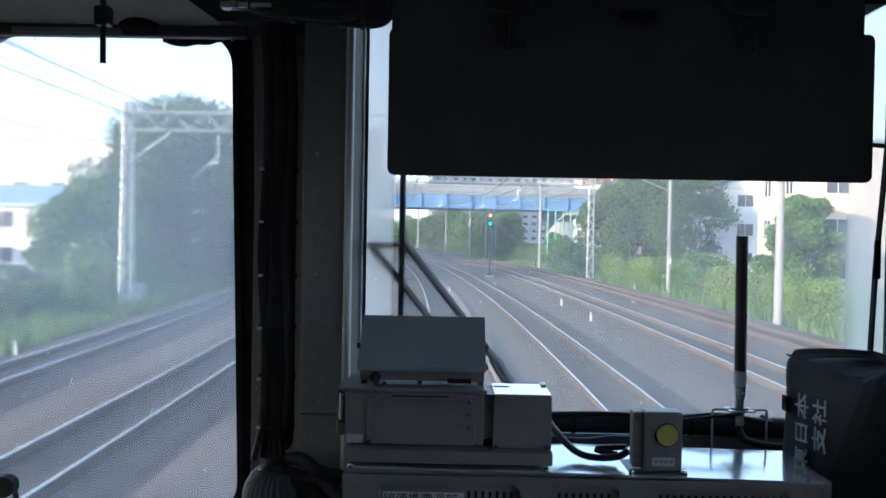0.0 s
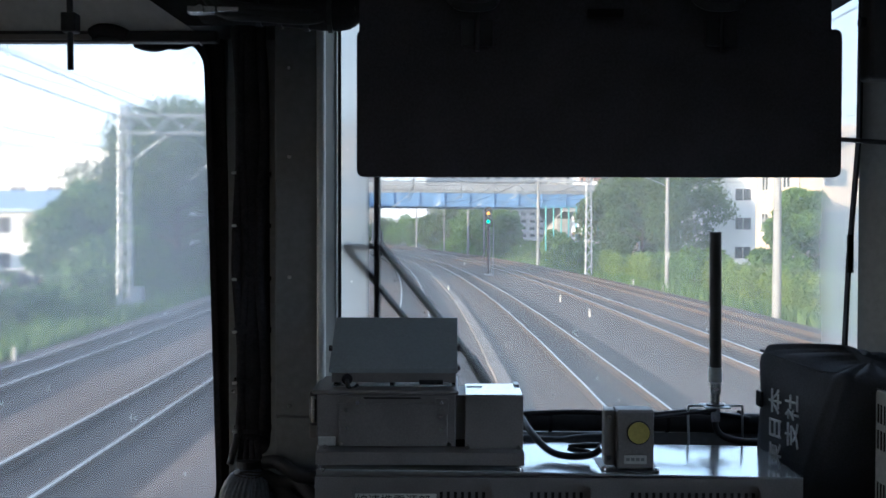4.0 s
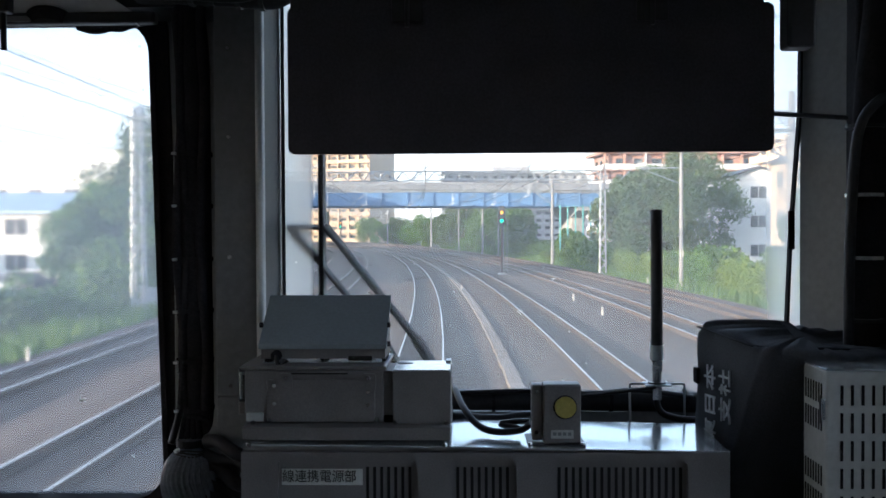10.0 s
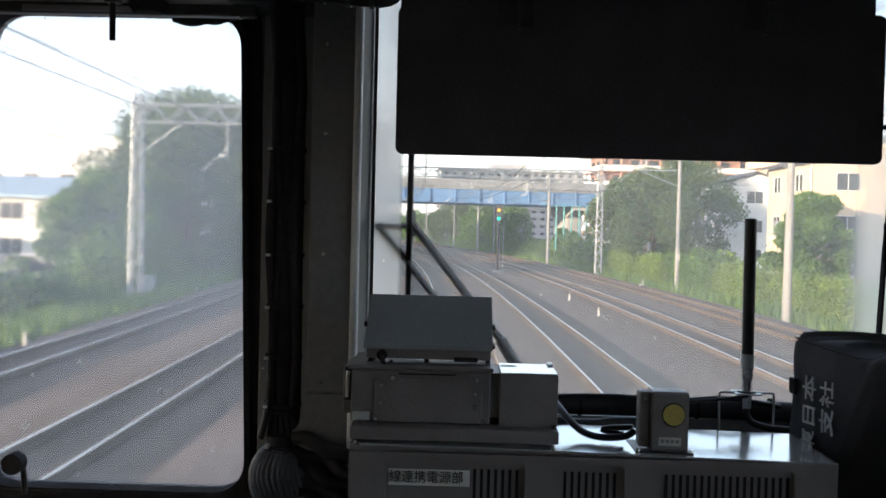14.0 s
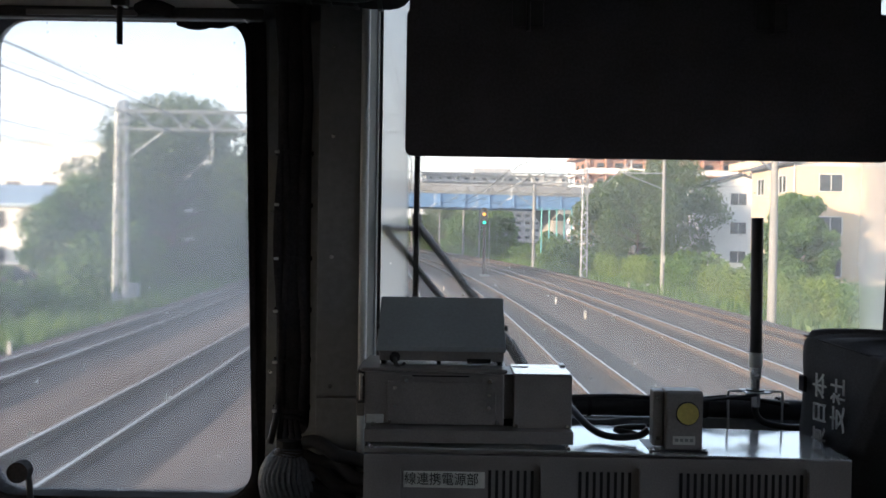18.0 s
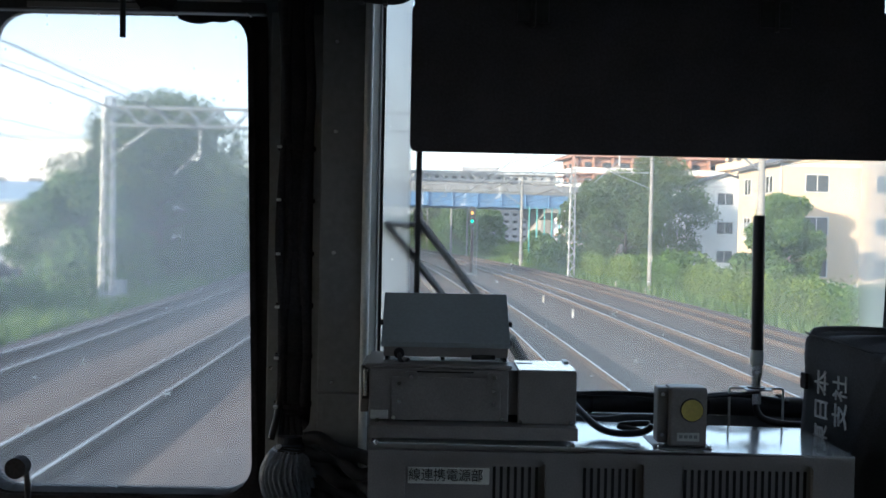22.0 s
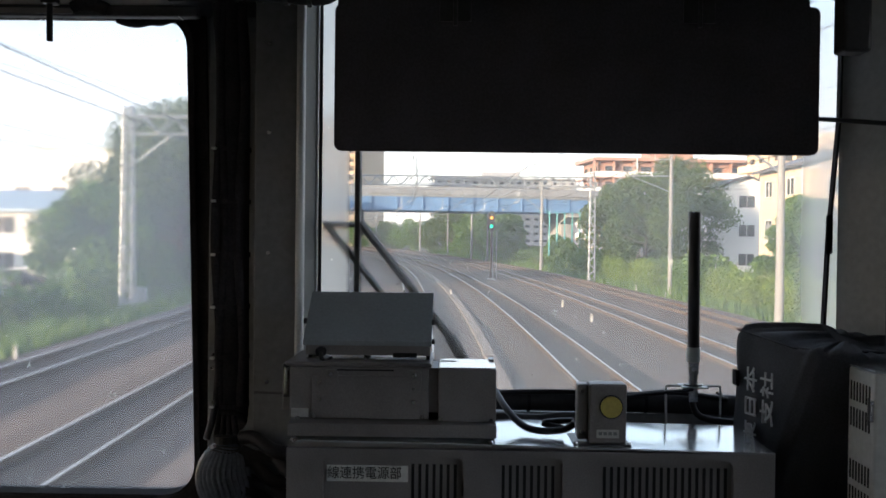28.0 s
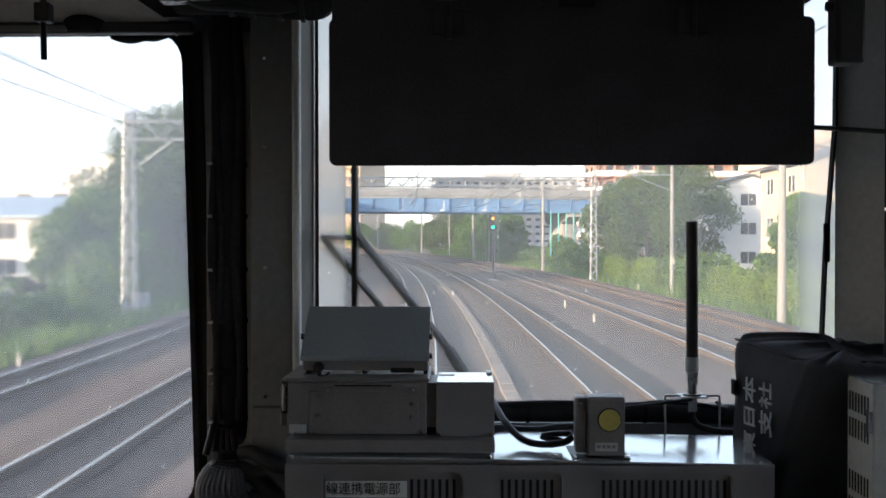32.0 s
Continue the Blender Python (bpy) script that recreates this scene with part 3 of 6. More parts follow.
knob = thing("window_latch", "round black latch knob on a short stem by the door window", "latch", at=(-0.1499, 1.802, 2.6719))
part("knob", rod(bmesh.new(), (-0.1308, 1.7914, 2.7005), (-0.1308, 1.8179, 2.7005), 0.020, 20), "rubber", knob, smooth=False)
part("stem", tube(bmesh.new(), [(-0.1308, 1.8179, 2.7005), (-0.1287, 1.8391, 2.6772), (-0.1287, 1.8465, 2.6295)], 0.006, 8), "black_metal", knob)

# pillar between the windows
pillar = thing("pillar_panel", "dark grey riveted panel between the two front windows", "panel", at=(0.48, 1.735, 2.6), kind="structure")
part("panel", B(0.442, 0.519, 1.729, 1.740, 2.868, 3.70, bevel=0.002), "wall_paint", pillar)
part("panel", B(0.442, 0.519, 1.729, 1.740, 2.30, 2.864, bevel=0.002), "wall_paint", pillar)
part("narrow_panel", B(0.3285, 0.354, 1.8475, 1.861, 2.24, 3.73, bevel=0.002), "wall_paint", pillar)
for x, z in ((0.468, 2.885), (0.468, 3.12), (0.468, 3.34), (0.468, 3.50), (0.337, 2.892), (0.337, 3.202)):
    y = 1.7295 if x > 0.4 else 1.848
    part("rivet", rod(bmesh.new(), (x, y, z), (x, y - 0.0035, z), 0.0042, 10, 0.003), "steel", pillar)
jamb = thing("window_jamb", "grey windscreen jamb, highlight painted on its rounded edge", "jamb", at=(0.525, 1.78, 2.3), kind="structure")
part("reveal", prism(bmesh.new(), [(0.5185, 1.84), (0.5185, 1.7245), (0.5300, 1.7245), (0.5395, 1.829), (0.5395, 1.84)], 2.30, 3.72, axis="z"), "reveal_shade", jamb)
part("nose", prism(bmesh.new(), [(0.5185, 1.732), (0.5185, 1.722)] + [(0.5257 + 0.0072 * math.cos(radians(a)), 1.7225 + 0.0072 * math.sin(radians(a))) for a in range(184, 359, 11)] + [(0.5336, 1.732)], 2.30, 3.72, axis="z"), "trim_highlight", jamb, "rounded nose with its highlight painted in")
part("edge_bead", rod(bmesh.new(), (0.5412, 1.832, 2.30), (0.5412, 1.832, 3.72), 0.0016, 8), "trim_highlight", jamb)

# cable bundle on the pillar, tied, ending in a corrugated hose
bundle = thing("cable_bundle", "thick black cable bundle tied down the pillar", "cable", at=(0.39, 1.7612, 2.7867))
part("sleeve", tube(bmesh.new(), [(0.4625, 1.7508, 3.7398), (0.39, 1.7612, 3.6155), (0.392, 1.7674, 3.4601), (0.3931, 1.7674, 3.0975), (0.3951, 1.7653, 2.8489), (0.3941, 1.7508, 2.8074)], 0.031, 14), "rubber", bundle, smooth=True)
for k, x in enumerate((0.373, 0.382, 0.415)):
    w = 0.006 * (-1) ** k
    part("cable", tube(bmesh.new(), [(x + 0.02, 1.746, 3.72), (x, 1.741, 3.563), (x + w, 1.743, 3.408), (x, 1.741, 3.284), (x - w, 1.743, 3.149), (x, 1.741, 3.046), (x + w, 1.743, 2.942), (x, 1.743, 2.838)], 0.0088, 8), "rubber", bundle, smooth=True)
for z in (3.310, 3.214, 3.116, 3.020, 2.927, 2.838):
    tie = part("cable_tie", rod(bmesh.new(), (0.393, 1.765, z - 0.004), (0.393, 1.765, z + 0.004), 0.0347, 16), "rubber", bundle)
    part("buckle", B(0.363, 0.371, 1.7255, 1.7325, z - 0.0025, z + 0.0025, bevel=0.001), "alu", tie)
part("cable", tube(bmesh.new(), [(0.3723, 1.7426, 2.8509), (0.3692, 1.728, 2.8178), (0.363, 1.7094, 2.7826)], 0.0065, 8), "cable", bundle, smooth=True)
for x in (0.395, 0.405, 0.418, 0.43):
    part("cable", tube(bmesh.new(), [(0.39 + (x - 0.41) * 0.5, 1.745, 2.838), (x - 0.016, 1.72, 2.787), (x - 0.011, 1.715, 2.745)], 0.006, 7), "rubber", bundle, smooth=True)
hose = thing("pleated_sheath", "grey pleated plastic sheath gathered round the cables", "sheath", at=(0.392, 1.715, 2.46))
bm = bmesh.new()
loops = []
PLEATS, ROUND = 30, 240
for i in range(49):
    z = 2.777 - 0.317 * (i / 48) ** 1.15
    d = 2.777 - z
    # a bulb between the upper tie and a second gather, plain below
    r = 0.016 + 0.0345 * math.sin(math.pi * (d / 0.135) ** 0.9) ** 0.78 if d < 0.135 else 0.016 + 0.010 * min(1, (d - 0.135) / 0.03)
    drift = 0.9 * math.sin(d * 46) * min(1, d / 0.05) + 5.5 * d
    loop = []
    for k in range(ROUND):
        a = math.tau * k / ROUND
        ruck = 0.5 + 0.5 * noise.noise((math.cos(a) * 1.6, math.sin(a) * 1.6, z * 22))
        w = PLEATS * a + 6.5 * drift * (0.6 + 0.6 * ruck)
        rr = r * (1 + 0.07 * math.sin(w) * min(1, d / 0.02) + 0.05 * (ruck - 0.5))
        loop.append(bm.verts.new((0.396 + rr * math.cos(a), 1.715 + rr * math.sin(a), z)))
    loops.append(loop)
for a, c in zip(loops, loops[1:]):
    for k in range(ROUND):
        bm.faces.new((a[k], a[(k + 1) % ROUND], c[(k + 1) % ROUND], c[k]))
bm.faces.new(loops[0])
bm.faces.new(loops[-1][::-1])
part("sheath", bm, "conduit", hose, smooth=True)
part("lower_tie", rod(bmesh.new(), (0.398, 1.715, 2.638), (0.398, 1.715, 2.646), 0.0185, 16), "cable", hose)
for k in range(3):
    turn = [math.radians(185 + 17 * q) for q in range(11)]
    part("tie_string", tube(bmesh.new(), [(0.398 + (0.0265 + 0.002 * k) * math.cos(a), 1.715 + (0.0265 + 0.002 * k) * math.sin(a), 2.772 - 0.0035 * k + 0.002 * math.sin(3 * a + k)) for a in turn], 0.0017, 6), "cable", hose, smooth=True)
part("collar", rod(bmesh.new(), (0.397, 1.7146, 2.7765), (0.397, 1.7146, 2.7898), 0.023, 18), "cable", hose)
part("screw_head", rod(bmesh.new(), (0.382, 1.6925, 2.7753), (0.379, 1.684, 2.7743), 0.0038, 10), "alu", hose)
for k in range(5):
    loom = thing("floor_cable", "black cable looping behind the power unit", "cable", "cables beside the power unit", at=(0.5, 1.62, 2.75))
    sag = (0.004, -0.007, 0.006, -0.004, 0.003)[k]
    run = [(0.424, 1.716 - 0.005 * k, 2.784 - 0.022 * k), (0.450, 1.708, 2.783 - 0.024 * k + sag), (0.485, 1.700 - sag, 2.772 - 0.026 * k - sag), (0.520, 1.700 + sag, 2.757 - 0.026 * k + 0.5 * sag), (0.555, 1.692, 2.752 - 0.027 * k - 0.5 * sag), (0.605, 1.68, 2.744 - 0.028 * k)]
    part("cable", tube(bmesh.new(), run, 0.0125, 10), "cable", loom, smooth=True)

# equipment cluster at the ceiling over the pillar
gear = thing("ceiling_pipework", "dark cluster of pipes and cables under the ceiling", "pipe", at=(0.5, 1.6, 3.65))
part("pipe", tube(bmesh.new(), [(0.34, 1.64, 3.588), (0.42, 1.61, 3.580), (0.50, 1.60, 3.573), (0.555, 1.60, 3.568), (0.588, 1.62, 3.580), (0.600, 1.66, 3.66)], 0.028, 14), "rubber", gear, smooth=True)
part("pipe", tube(bmesh.new(), [(0.22, 1.60, 3.80), (0.30, 1.58, 3.67), (0.40, 1.57, 3.628), (0.58, 1.57, 3.625)], 0.034, 12), "rubber", gear, smooth=True)
for k, (x, z) in enumerate(((0.44, 3.577), (0.475, 3.574), (0.52, 3.570), (0.560, 3.567))):
    part("hose_clip", rod(bmesh.new(), (x - 0.004, 1.602, z), (x + 0.004, 1.602, z), 0.0305, 16), "cable", gear)
for k in range(3):
    part("cable", tube(bmesh.new(), [(0.33 + 0.02 * k, 1.62, 3.62), (0.38, 1.585, 3.566 + 0.010 * k), (0.45, 1.575, 3.556 + 0.008 * k), (0.53, 1.575, 3.552 + 0.008 * k), (0.60, 1.60, 3.575)], 0.007, 8), "cable", gear, smooth=True)
part("bracket", B(0.325, 0.372, 1.575, 1.60, 3.5655, 3.577, bevel=0.002), "steel", gear)
part("bracket", B(0.376, 0.412, 1.57, 1.60, 3.5655, 3.5745, bevel=0.002), "steel", gear)
part("bolt", rod(bmesh.new(), (0.348, 1.574, 3.571), (0.348, 1.567, 3.571), 0.006, 8), "steel", gear)
part("backing", B(0.335, 0.60, 1.66, 1.7345, 3.59, 3.858, bevel=0.01), "black_metal", gear)

# folding black sun blind over the windscreen
blind = thing("sun_blind", "large black folding sun blind over the windscreen", "blind", at=(1.0, 1.58, 3.3))
part("flap", prism(bmesh.new(), rounded(0.606, 1.404, 3.294, 3.537, 0.012), 1.576, 1.584), "blind", blind)
part("upper_board", prism(bmesh.new(), rounded(0.6095, 1.390, 3.520, 3.84, 0.008), 1.586, 1.594), "blind", blind)
for x in (0.805, 1.205):
    hinge = part("hinge", B(x - 0.026, x + 0.026, 1.570, 1.576, 3.508, 3.552, bevel=0.002), "black_metal", blind)
    part("hinge_pin", rod(bmesh.new(), (x, 1.567, 3.50), (x, 1.567, 3.575), 0.004, 8), "black_metal", hinge)
    part("grip", tube(bmesh.new(), [(x - 0.05, 1.575, 3.60), (x - 0.03, 1.555, 3.572), (x + 0.02, 1.555, 3.572), (x + 0.03, 1.575, 3.60)], 0.009, 8), "black_metal", blind)
part("latch", B(0.985, 1.045, 1.570, 1.585, 3.556, 3.570, bevel=0.002), "dark_gap", blind)

# right-hand side: pillar panel, rail, hanging unit, cables
bm = prism(bmesh.new(), [(1.502, 1.739), (1.585, 1.615), (1.62, 1.615), (1.62, 1.739)], 2.2, 3.86, axis="z")
tagged(part("corner_panel", bm, "pale_paint"), "pale grey angled corner panel beside the windscreen", "panel", **structure)
rail = thing("blind_rail", "thin black guide rail running to the corner", "rail", at=(1.48, 1.70, 3.37))
part("bar", rod(bmesh.new(), (1.392, 1.70, 3.373), (1.537, 1.60, 3.350), 0.0042, 8), "black_metal", rail)
hang = thing("hanging_handset", "black box hanging beside the windscreen top", "box", at=(1.37, 1.35, 3.6))
part("housing", B(1.346, 1.386, 1.335, 1.375, 3.418, 3.859, bevel=0.005), "black_metal", hang)
part("knob", rod(bmesh.new(), (1.352, 1.355, 3.500), (1.338, 1.355, 3.500), 0.007, 10), "black_metal", hang)
part("mount", B(1.345, 1.395, 1.33, 1.38, 3.70, 3.74, bevel=0.004), "black_metal", hang)
# black strip filling the area beside and behind the cables
tagged(part("corner_post", B(1.532, 1.618, 1.562, 1.612, 2.2, 3.858, bevel=0.006), "rubber"), "black backing strip behind the corner cables", "panel", **structure)
side = thing("corner_cables", "black cables tied down the corner pillar", "cable", at=(1.57, 1.60, 2.9))
part("sleeve", tube(bmesh.new(), [(1.575, 1.55, 3.80), (1.563, 1.55, 3.55), (1.545, 1.55, 3.36), (1.540, 1.55, 3.1), (1.543, 1.55, 2.6)], 0.023, 12), "rubber", side, smooth=True)
part("cable", tube(bmesh.new(), [(1.57, 1.50, 3.37), (1.542, 1.505, 3.365), (1.518, 1.52, 3.32), (1.511, 1.53, 3.2), (1.507, 1.53, 3.0), (1.510, 1.53, 2.7)], 0.0085, 8), "cable", side, smooth=True)
for z in (3.33, 3.22, 3.12, 3.02):
    part("cable_tie", rod(bmesh.new(), (1.538, 1.547, z - 0.003), (1.538, 1.547, z + 0.003), 0.030, 14), "steel" if z in (3.22, 3.12) else "cable", side)

# ---- desk, power unit and what stands on it ----
desk = thing("cab_desk", "dark cab desk below the windscreen", "desk", at=(1.0, 1.5, ZF))
part("plinth", B(0.56, 1.29, 1.46, 1.70, ZF, 2.55, bevel=0.005), "wall_paint", desk)
part("ledge", B(0.46, 1.60, 1.46, 1.738, 2.55, 2.58, bevel=0.004), "black_metal", desk)

unit = thing("power_unit", "grey enamelled power supply unit with slotted front", "cabinet", at=(0.92, 1.54, 2.58))
X0, X1, Z1 = 0.556, 1.296, 2.836
Y0 = 1.440
wins = ((0.612, 0.826), (0.876, 0.976), (1.030, 1.233))
bm = bmesh.new()
prism(bm, [(X0, 2.583), (X0, Z1 + 0.003), (X0 + 0.32, Z1), (X1, Z1 - 0.007), (X1, 2.583)], Y0 + 0.0122, 1.646)
part("body", bm, "unit_grey", unit)
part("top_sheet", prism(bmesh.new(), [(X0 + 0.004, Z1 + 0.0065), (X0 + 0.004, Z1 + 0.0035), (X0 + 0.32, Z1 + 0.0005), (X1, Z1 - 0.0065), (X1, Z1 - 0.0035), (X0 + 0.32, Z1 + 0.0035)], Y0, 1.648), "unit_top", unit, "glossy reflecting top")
edges = [X0] + [v for w in wins for v in w] + [X1]
for i in range(0, len(edges), 2):
    part("front_panel", B(edges[i], edges[i + 1], Y0, Y0 + 0.012, 2.583, Z1 - 0.006), "unit_grey", unit)
for a, b in wins:
    part("front_panel", B(a, b, Y0, Y0 + 0.012, 2.819, Z1 - 0.006), "unit_grey", unit)
    part("front_panel", B(a, b, Y0, Y0 + 0.012, 2.583, 2.66), "unit_grey", unit)
for i, (a, b) in enumerate(wins):
    vent = part("vent", prism(bmesh.new(), rounded(a, b, 2.66, 2.819, 0.012), Y0 + 0.0095, Y0 + 0.0120), "unit_grey", unit)
    for cx_, cz_, sx_ in ((a, 2.819, 1), (b, 2.819, -1)):
        part("vent_corner", prism(bmesh.new(), [(cx_, cz_)] + [(cx_ + sx_ * 0.012 * (1 - math.sin(radians(q))), cz_ - 0.012 * (1 - math.cos(radians(q)))) for q in (0, 22, 45, 67, 90)], Y0 + 0.0002, Y0 + 0.0094), "unit_grey", unit)
    x = (0.746 if i == 0 else a + 0.008)
    while x < b - 0.010:
        part("slot", B(x, x + 0.0046, Y0 + 0.0085, Y0 + 0.0094, 2.67, 2.806), "dark_gap", vent)
        x += 0.0108
for x in (X0 + 0.012, X0 + 0.31):
    part("screw", rod(bmesh.new(), (x, Y0 + 0.002, 2.842), (x, Y0 - 0.003, 2.842), 0.0045, 10, 0.003), "steel", unit)


def lettering(name, text, size, m, material, parent, thick=0.0006):
    c = bpy.data.curves.new(name, "FONT")
    c.body, c.size, c.extrude, c.align_x, c.align_y = text, size, thick, "CENTER", "CENTER"
    tmp = bpy.data.objects.new(name, c)
    me = bpy.data.meshes.new_from_object(tmp)
    bpy.data.objects.remove(tmp)
    me.name = name
    me.transform(m)
    top = parent.location.copy()
    if parent.parent:
        top += parent.parent.location
    me.transform(Matrix.Translation(-top))
    me.materials.clear()
    me.materials.append(M[material])
    ob = new(name, me)
    ob.parent = parent
    return ob


plate = part("name_plate", B(0.6165, 0.741, Y0 + 0.0078, Y0 + 0.0094, 2.778, 2.803, bevel=0.0006), "sticker", unit, "white label strip")
lettering("printed_text", "線連携電源部", 0.0205, Matrix.Translation((0.6745, Y0 + 0.0074, 2.7905)) @ pose(0, 0, 0, 90) @ Matrix.Diagonal((0.93, 1.0, 1, 1)), "ink", plate)

# stacked control box with a sloping lid
ctrl = thing("control_box", "grey stacked control box with a sloping blue-grey lid", "box", at=(0.71, 1.54, 2.846))
part("base_plate", B(0.5555, 0.8755, 1.450, 1.640, 2.846, 2.866, bevel=0.0015), "unit_grey", ctrl)
part("lower_case", B(0.553, 0.770, 1.480, 1.625, 2.8685, 2.9490, bevel=0.002), "unit_grey", ctrl)
part("front_cover", B(0.588, 0.7575, 1.4765, 1.480, 2.8690, 2.936, bevel=0.0012), "unit_grey", ctrl)
part("link_panel", B(0.7702, 0.7848, 1.487, 1.575, 2.878, 2.948, bevel=0.001), "unit_grey", ctrl)
# block added in the open gap, its shade put into the colour
part("dark_foot", B(0.7702, 0.7848, 1.489, 1.575, 2.8665, 2.8778), "dark_gap", ctrl)
part("side_case", B(0.7850, 0.8755, 1.476, 1.585, 2.8660, 2.9485, bevel=0.0015), "unit_grey", ctrl)
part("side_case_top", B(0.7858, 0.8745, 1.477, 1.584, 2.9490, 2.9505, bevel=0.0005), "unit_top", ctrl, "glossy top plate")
part("type_plate", B(0.788, 0.813, 1.546, 1.556, 2.9506, 2.9512), "wall_paint", ctrl)
part("corner_clip", B(0.866, 0.8745, 1.560, 1.588, 2.9506, 2.9535, bevel=0.001), "alu", ctrl)
part("top_ledge", B(0.546, 0.775, 1.478, 1.63, 2.9495, 2.956, bevel=0.0026), "unit_grey", ctrl)
# bright sheet added so a line of light shows below the lid
part("lid_tray", B(0.573, 0.770, 1.5135, 1.625, 2.9561, 2.9575), "unit_top", ctrl, "bright sheet added for the light line under the lid")
part("side_flange", B(0.538, 0.551, 1.50, 1.62, 2.876, 2.950, bevel=0.002), "unit_grey", ctrl)
part("hinge_pin", rod(bmesh.new(), (0.5467, 1.488, 2.904), (0.5467, 1.488, 2.946), 0.0036, 10), "steel", ctrl)
part("hinge_plate", B(0.5405, 0.5525, 1.4915, 1.4985, 2.898, 2.951, bevel=0.001), "black_metal", ctrl)
lid_outline = [(1.512, 2.9635), (1.512, 2.984), (1.516, 2.988), (1.600, 3.054), (1.606, 3.054), (1.607, 2.9635)]
part("lid_case", prism(bmesh.new(), lid_outline, 0.5725, 0.7705, axis="x"), "unit_grey", ctrl)
lid_slope = math.atan2(3.056 - 2.986, 1.605 - 1.511)
part("lid", B(0.5685, 0.7735, -0.0605 + 1.558, 0.0605 + 1.558, 3.0185, 3.0235, bevel=0.0012, turn=Matrix.Rotation(lid_slope, 3, "X")), "lid_grey", ctrl, "sloping lid with bluish skylight in its paint")
part("lid_lip", B(0.5685, 0.7735, 1.5075, 1.5115, 2.979, 2.9875, bevel=0.001), "lid_grey", ctrl)
for x in (0.574, 0.664, 0.764):
    part("lid_foot", B(x, x + 0.006, 1.53, 1.60, 2.9562, 2.9636), "dark_gap", ctrl)
part("grommet", rod(bmesh.new(), (0.5975, 1.512, 2.969), (0.5975, 1.504, 2.969), 0.0085, 14), "rubber", ctrl)
part("lead", tube(bmesh.new(), [(0.5975, 1.506, 2.969), (0.6005, 1.500, 2.958), (0.607, 1.502, 2.953), (0.612, 1.52, 2.957)], 0.0035, 8), "cable", ctrl)
part("catch", B(0.712, 0.750, 1.5085, 1.512, 2.9605, 2.968, bevel=0.001), "dark_gap", ctrl)
for x, z in ((0.7745, 3.015), (0.7745, 2.984), (0.5675, 3.015)):
    part("lid_screw", rod(bmesh.new(), (x - 0.002, 1.535, z), (x + 0.003, 1.535, z), 0.0045, 10), "rubber", ctrl)
for x in (0.618, 0.748):
    br = part("hasp", prism(bmesh.new(), rounded(x - 0.011, x + 0.011, 2.918, 2.945, 0.005), 1.4745, 1.4778), "unit_grey", ctrl)
    part("screw", rod(bmesh.new(), (x, 1.4750, 2.938), (x, 1.4715, 2.938), 0.0035, 8), "steel", br)
for x, z in ((0.600, 2.898), (0.600, 2.926), (0.7465, 2.896), (0.7465, 2.917), (0.592, 2.873), (0.760, 2.873)):
    part("screw", rod(bmesh.new(), (x, 1.478, z), (x, 1.4745, z), 0.0032, 8), "steel", ctrl)
for x in (0.567, 0.7885, 0.868):
    part("foot_bolt", rod(bmesh.new(), (x, 1.4755, 2.869), (x, 1.4715, 2.869), 0.0035, 8), "steel", ctrl)
part("slot", B(0.6267, 0.7156, 1.4765, 1.4785, 2.9435, 2.9455), "dark_gap", ctrl)
# bright piece added for a pale reflection at the case corner
part("corner_plate", B(0.556, 0.583, 1.4755, 1.4795, 2.870, 2.884, bevel=0.0015), "alu", ctrl)

# button box
btn = thing("button_box", "metal push button box with a yellow button", "button", at=(1.036, 1.48, 2.834))
part("case", B(1.018, 1.0755, 1.4625, 1.500, 2.838, 2.930, bevel=0.003), "unit_grey", btn)
part("side_flange", B(1.0005, 1.0175, 1.470, 1.498, 2.842, 2.9285, bevel=0.003), "unit_grey", btn)
for z in (2.855, 2.918):
    part("screw", rod(bmesh.new(), (1.0075, 1.4702, z), (1.0075, 1.4675, z), 0.0034, 9), "steel", btn)
part("face_plate", B(1.0195, 1.0745, 1.4600, 1.4625, 2.841, 2.9275, bevel=0.0012), "unit_grey", btn)
part("foot_plate", B(0.993, 1.082, 1.452, 1.54, 2.8345, 2.8385, bevel=0.001), "black_metal", btn)
part("push_button", rod(bmesh.new(), (1.051, 1.460, 2.8955), (1.051, 1.4565, 2.8955), 0.0165, 26), "yellow", btn, "round yellow push button")
rim = bmesh.new()
prism(rim, [(1.051 + 0.0182 * math.cos(math.tau * k / 26), 2.8955 + 0.0186 * math.sin(math.tau * k / 26)) for k in range(26)], 1.4590, 1.4602)
part("button_rim", rim, "black_metal", btn)
tag = part("name_plate", B(1.029, 1.0635, 1.4588, 1.4602, 2.8475, 2.8605, bevel=0.0004), "pale_paint", btn)
for k in range(4):
    part("print_bar", B(1.032 + 0.0075 * k, 1.0375 + 0.0075 * k, 1.4584, 1.4589, 2.8520, 2.8570), "wall_paint", tag)
for x in (0.9975, 1.0785):
    part("bolt", rod(bmesh.new(), (x, 1.458, 2.8385), (x, 1.458, 2.842), 0.0038, 8), "steel", btn)
part("lead", tube(bmesh.new(), [(1.0, 1.50, 2.862), (0.985, 1.50, 2.852), (0.95, 1.505, 2.848), (0.92, 1.53, 2.852), (0.895, 1.58, 2.872), (0.88, 1.66, 2.89)], 0.0058, 8), "cable", btn, smooth=True)
part("lead", tube(bmesh.new(), [(1.0, 1.52, 2.862), (0.975, 1.535, 2.858), (0.955, 1.54, 2.853), (0.985, 1.52, 2.85)], 0.005, 8), "cable", btn, smooth=True)

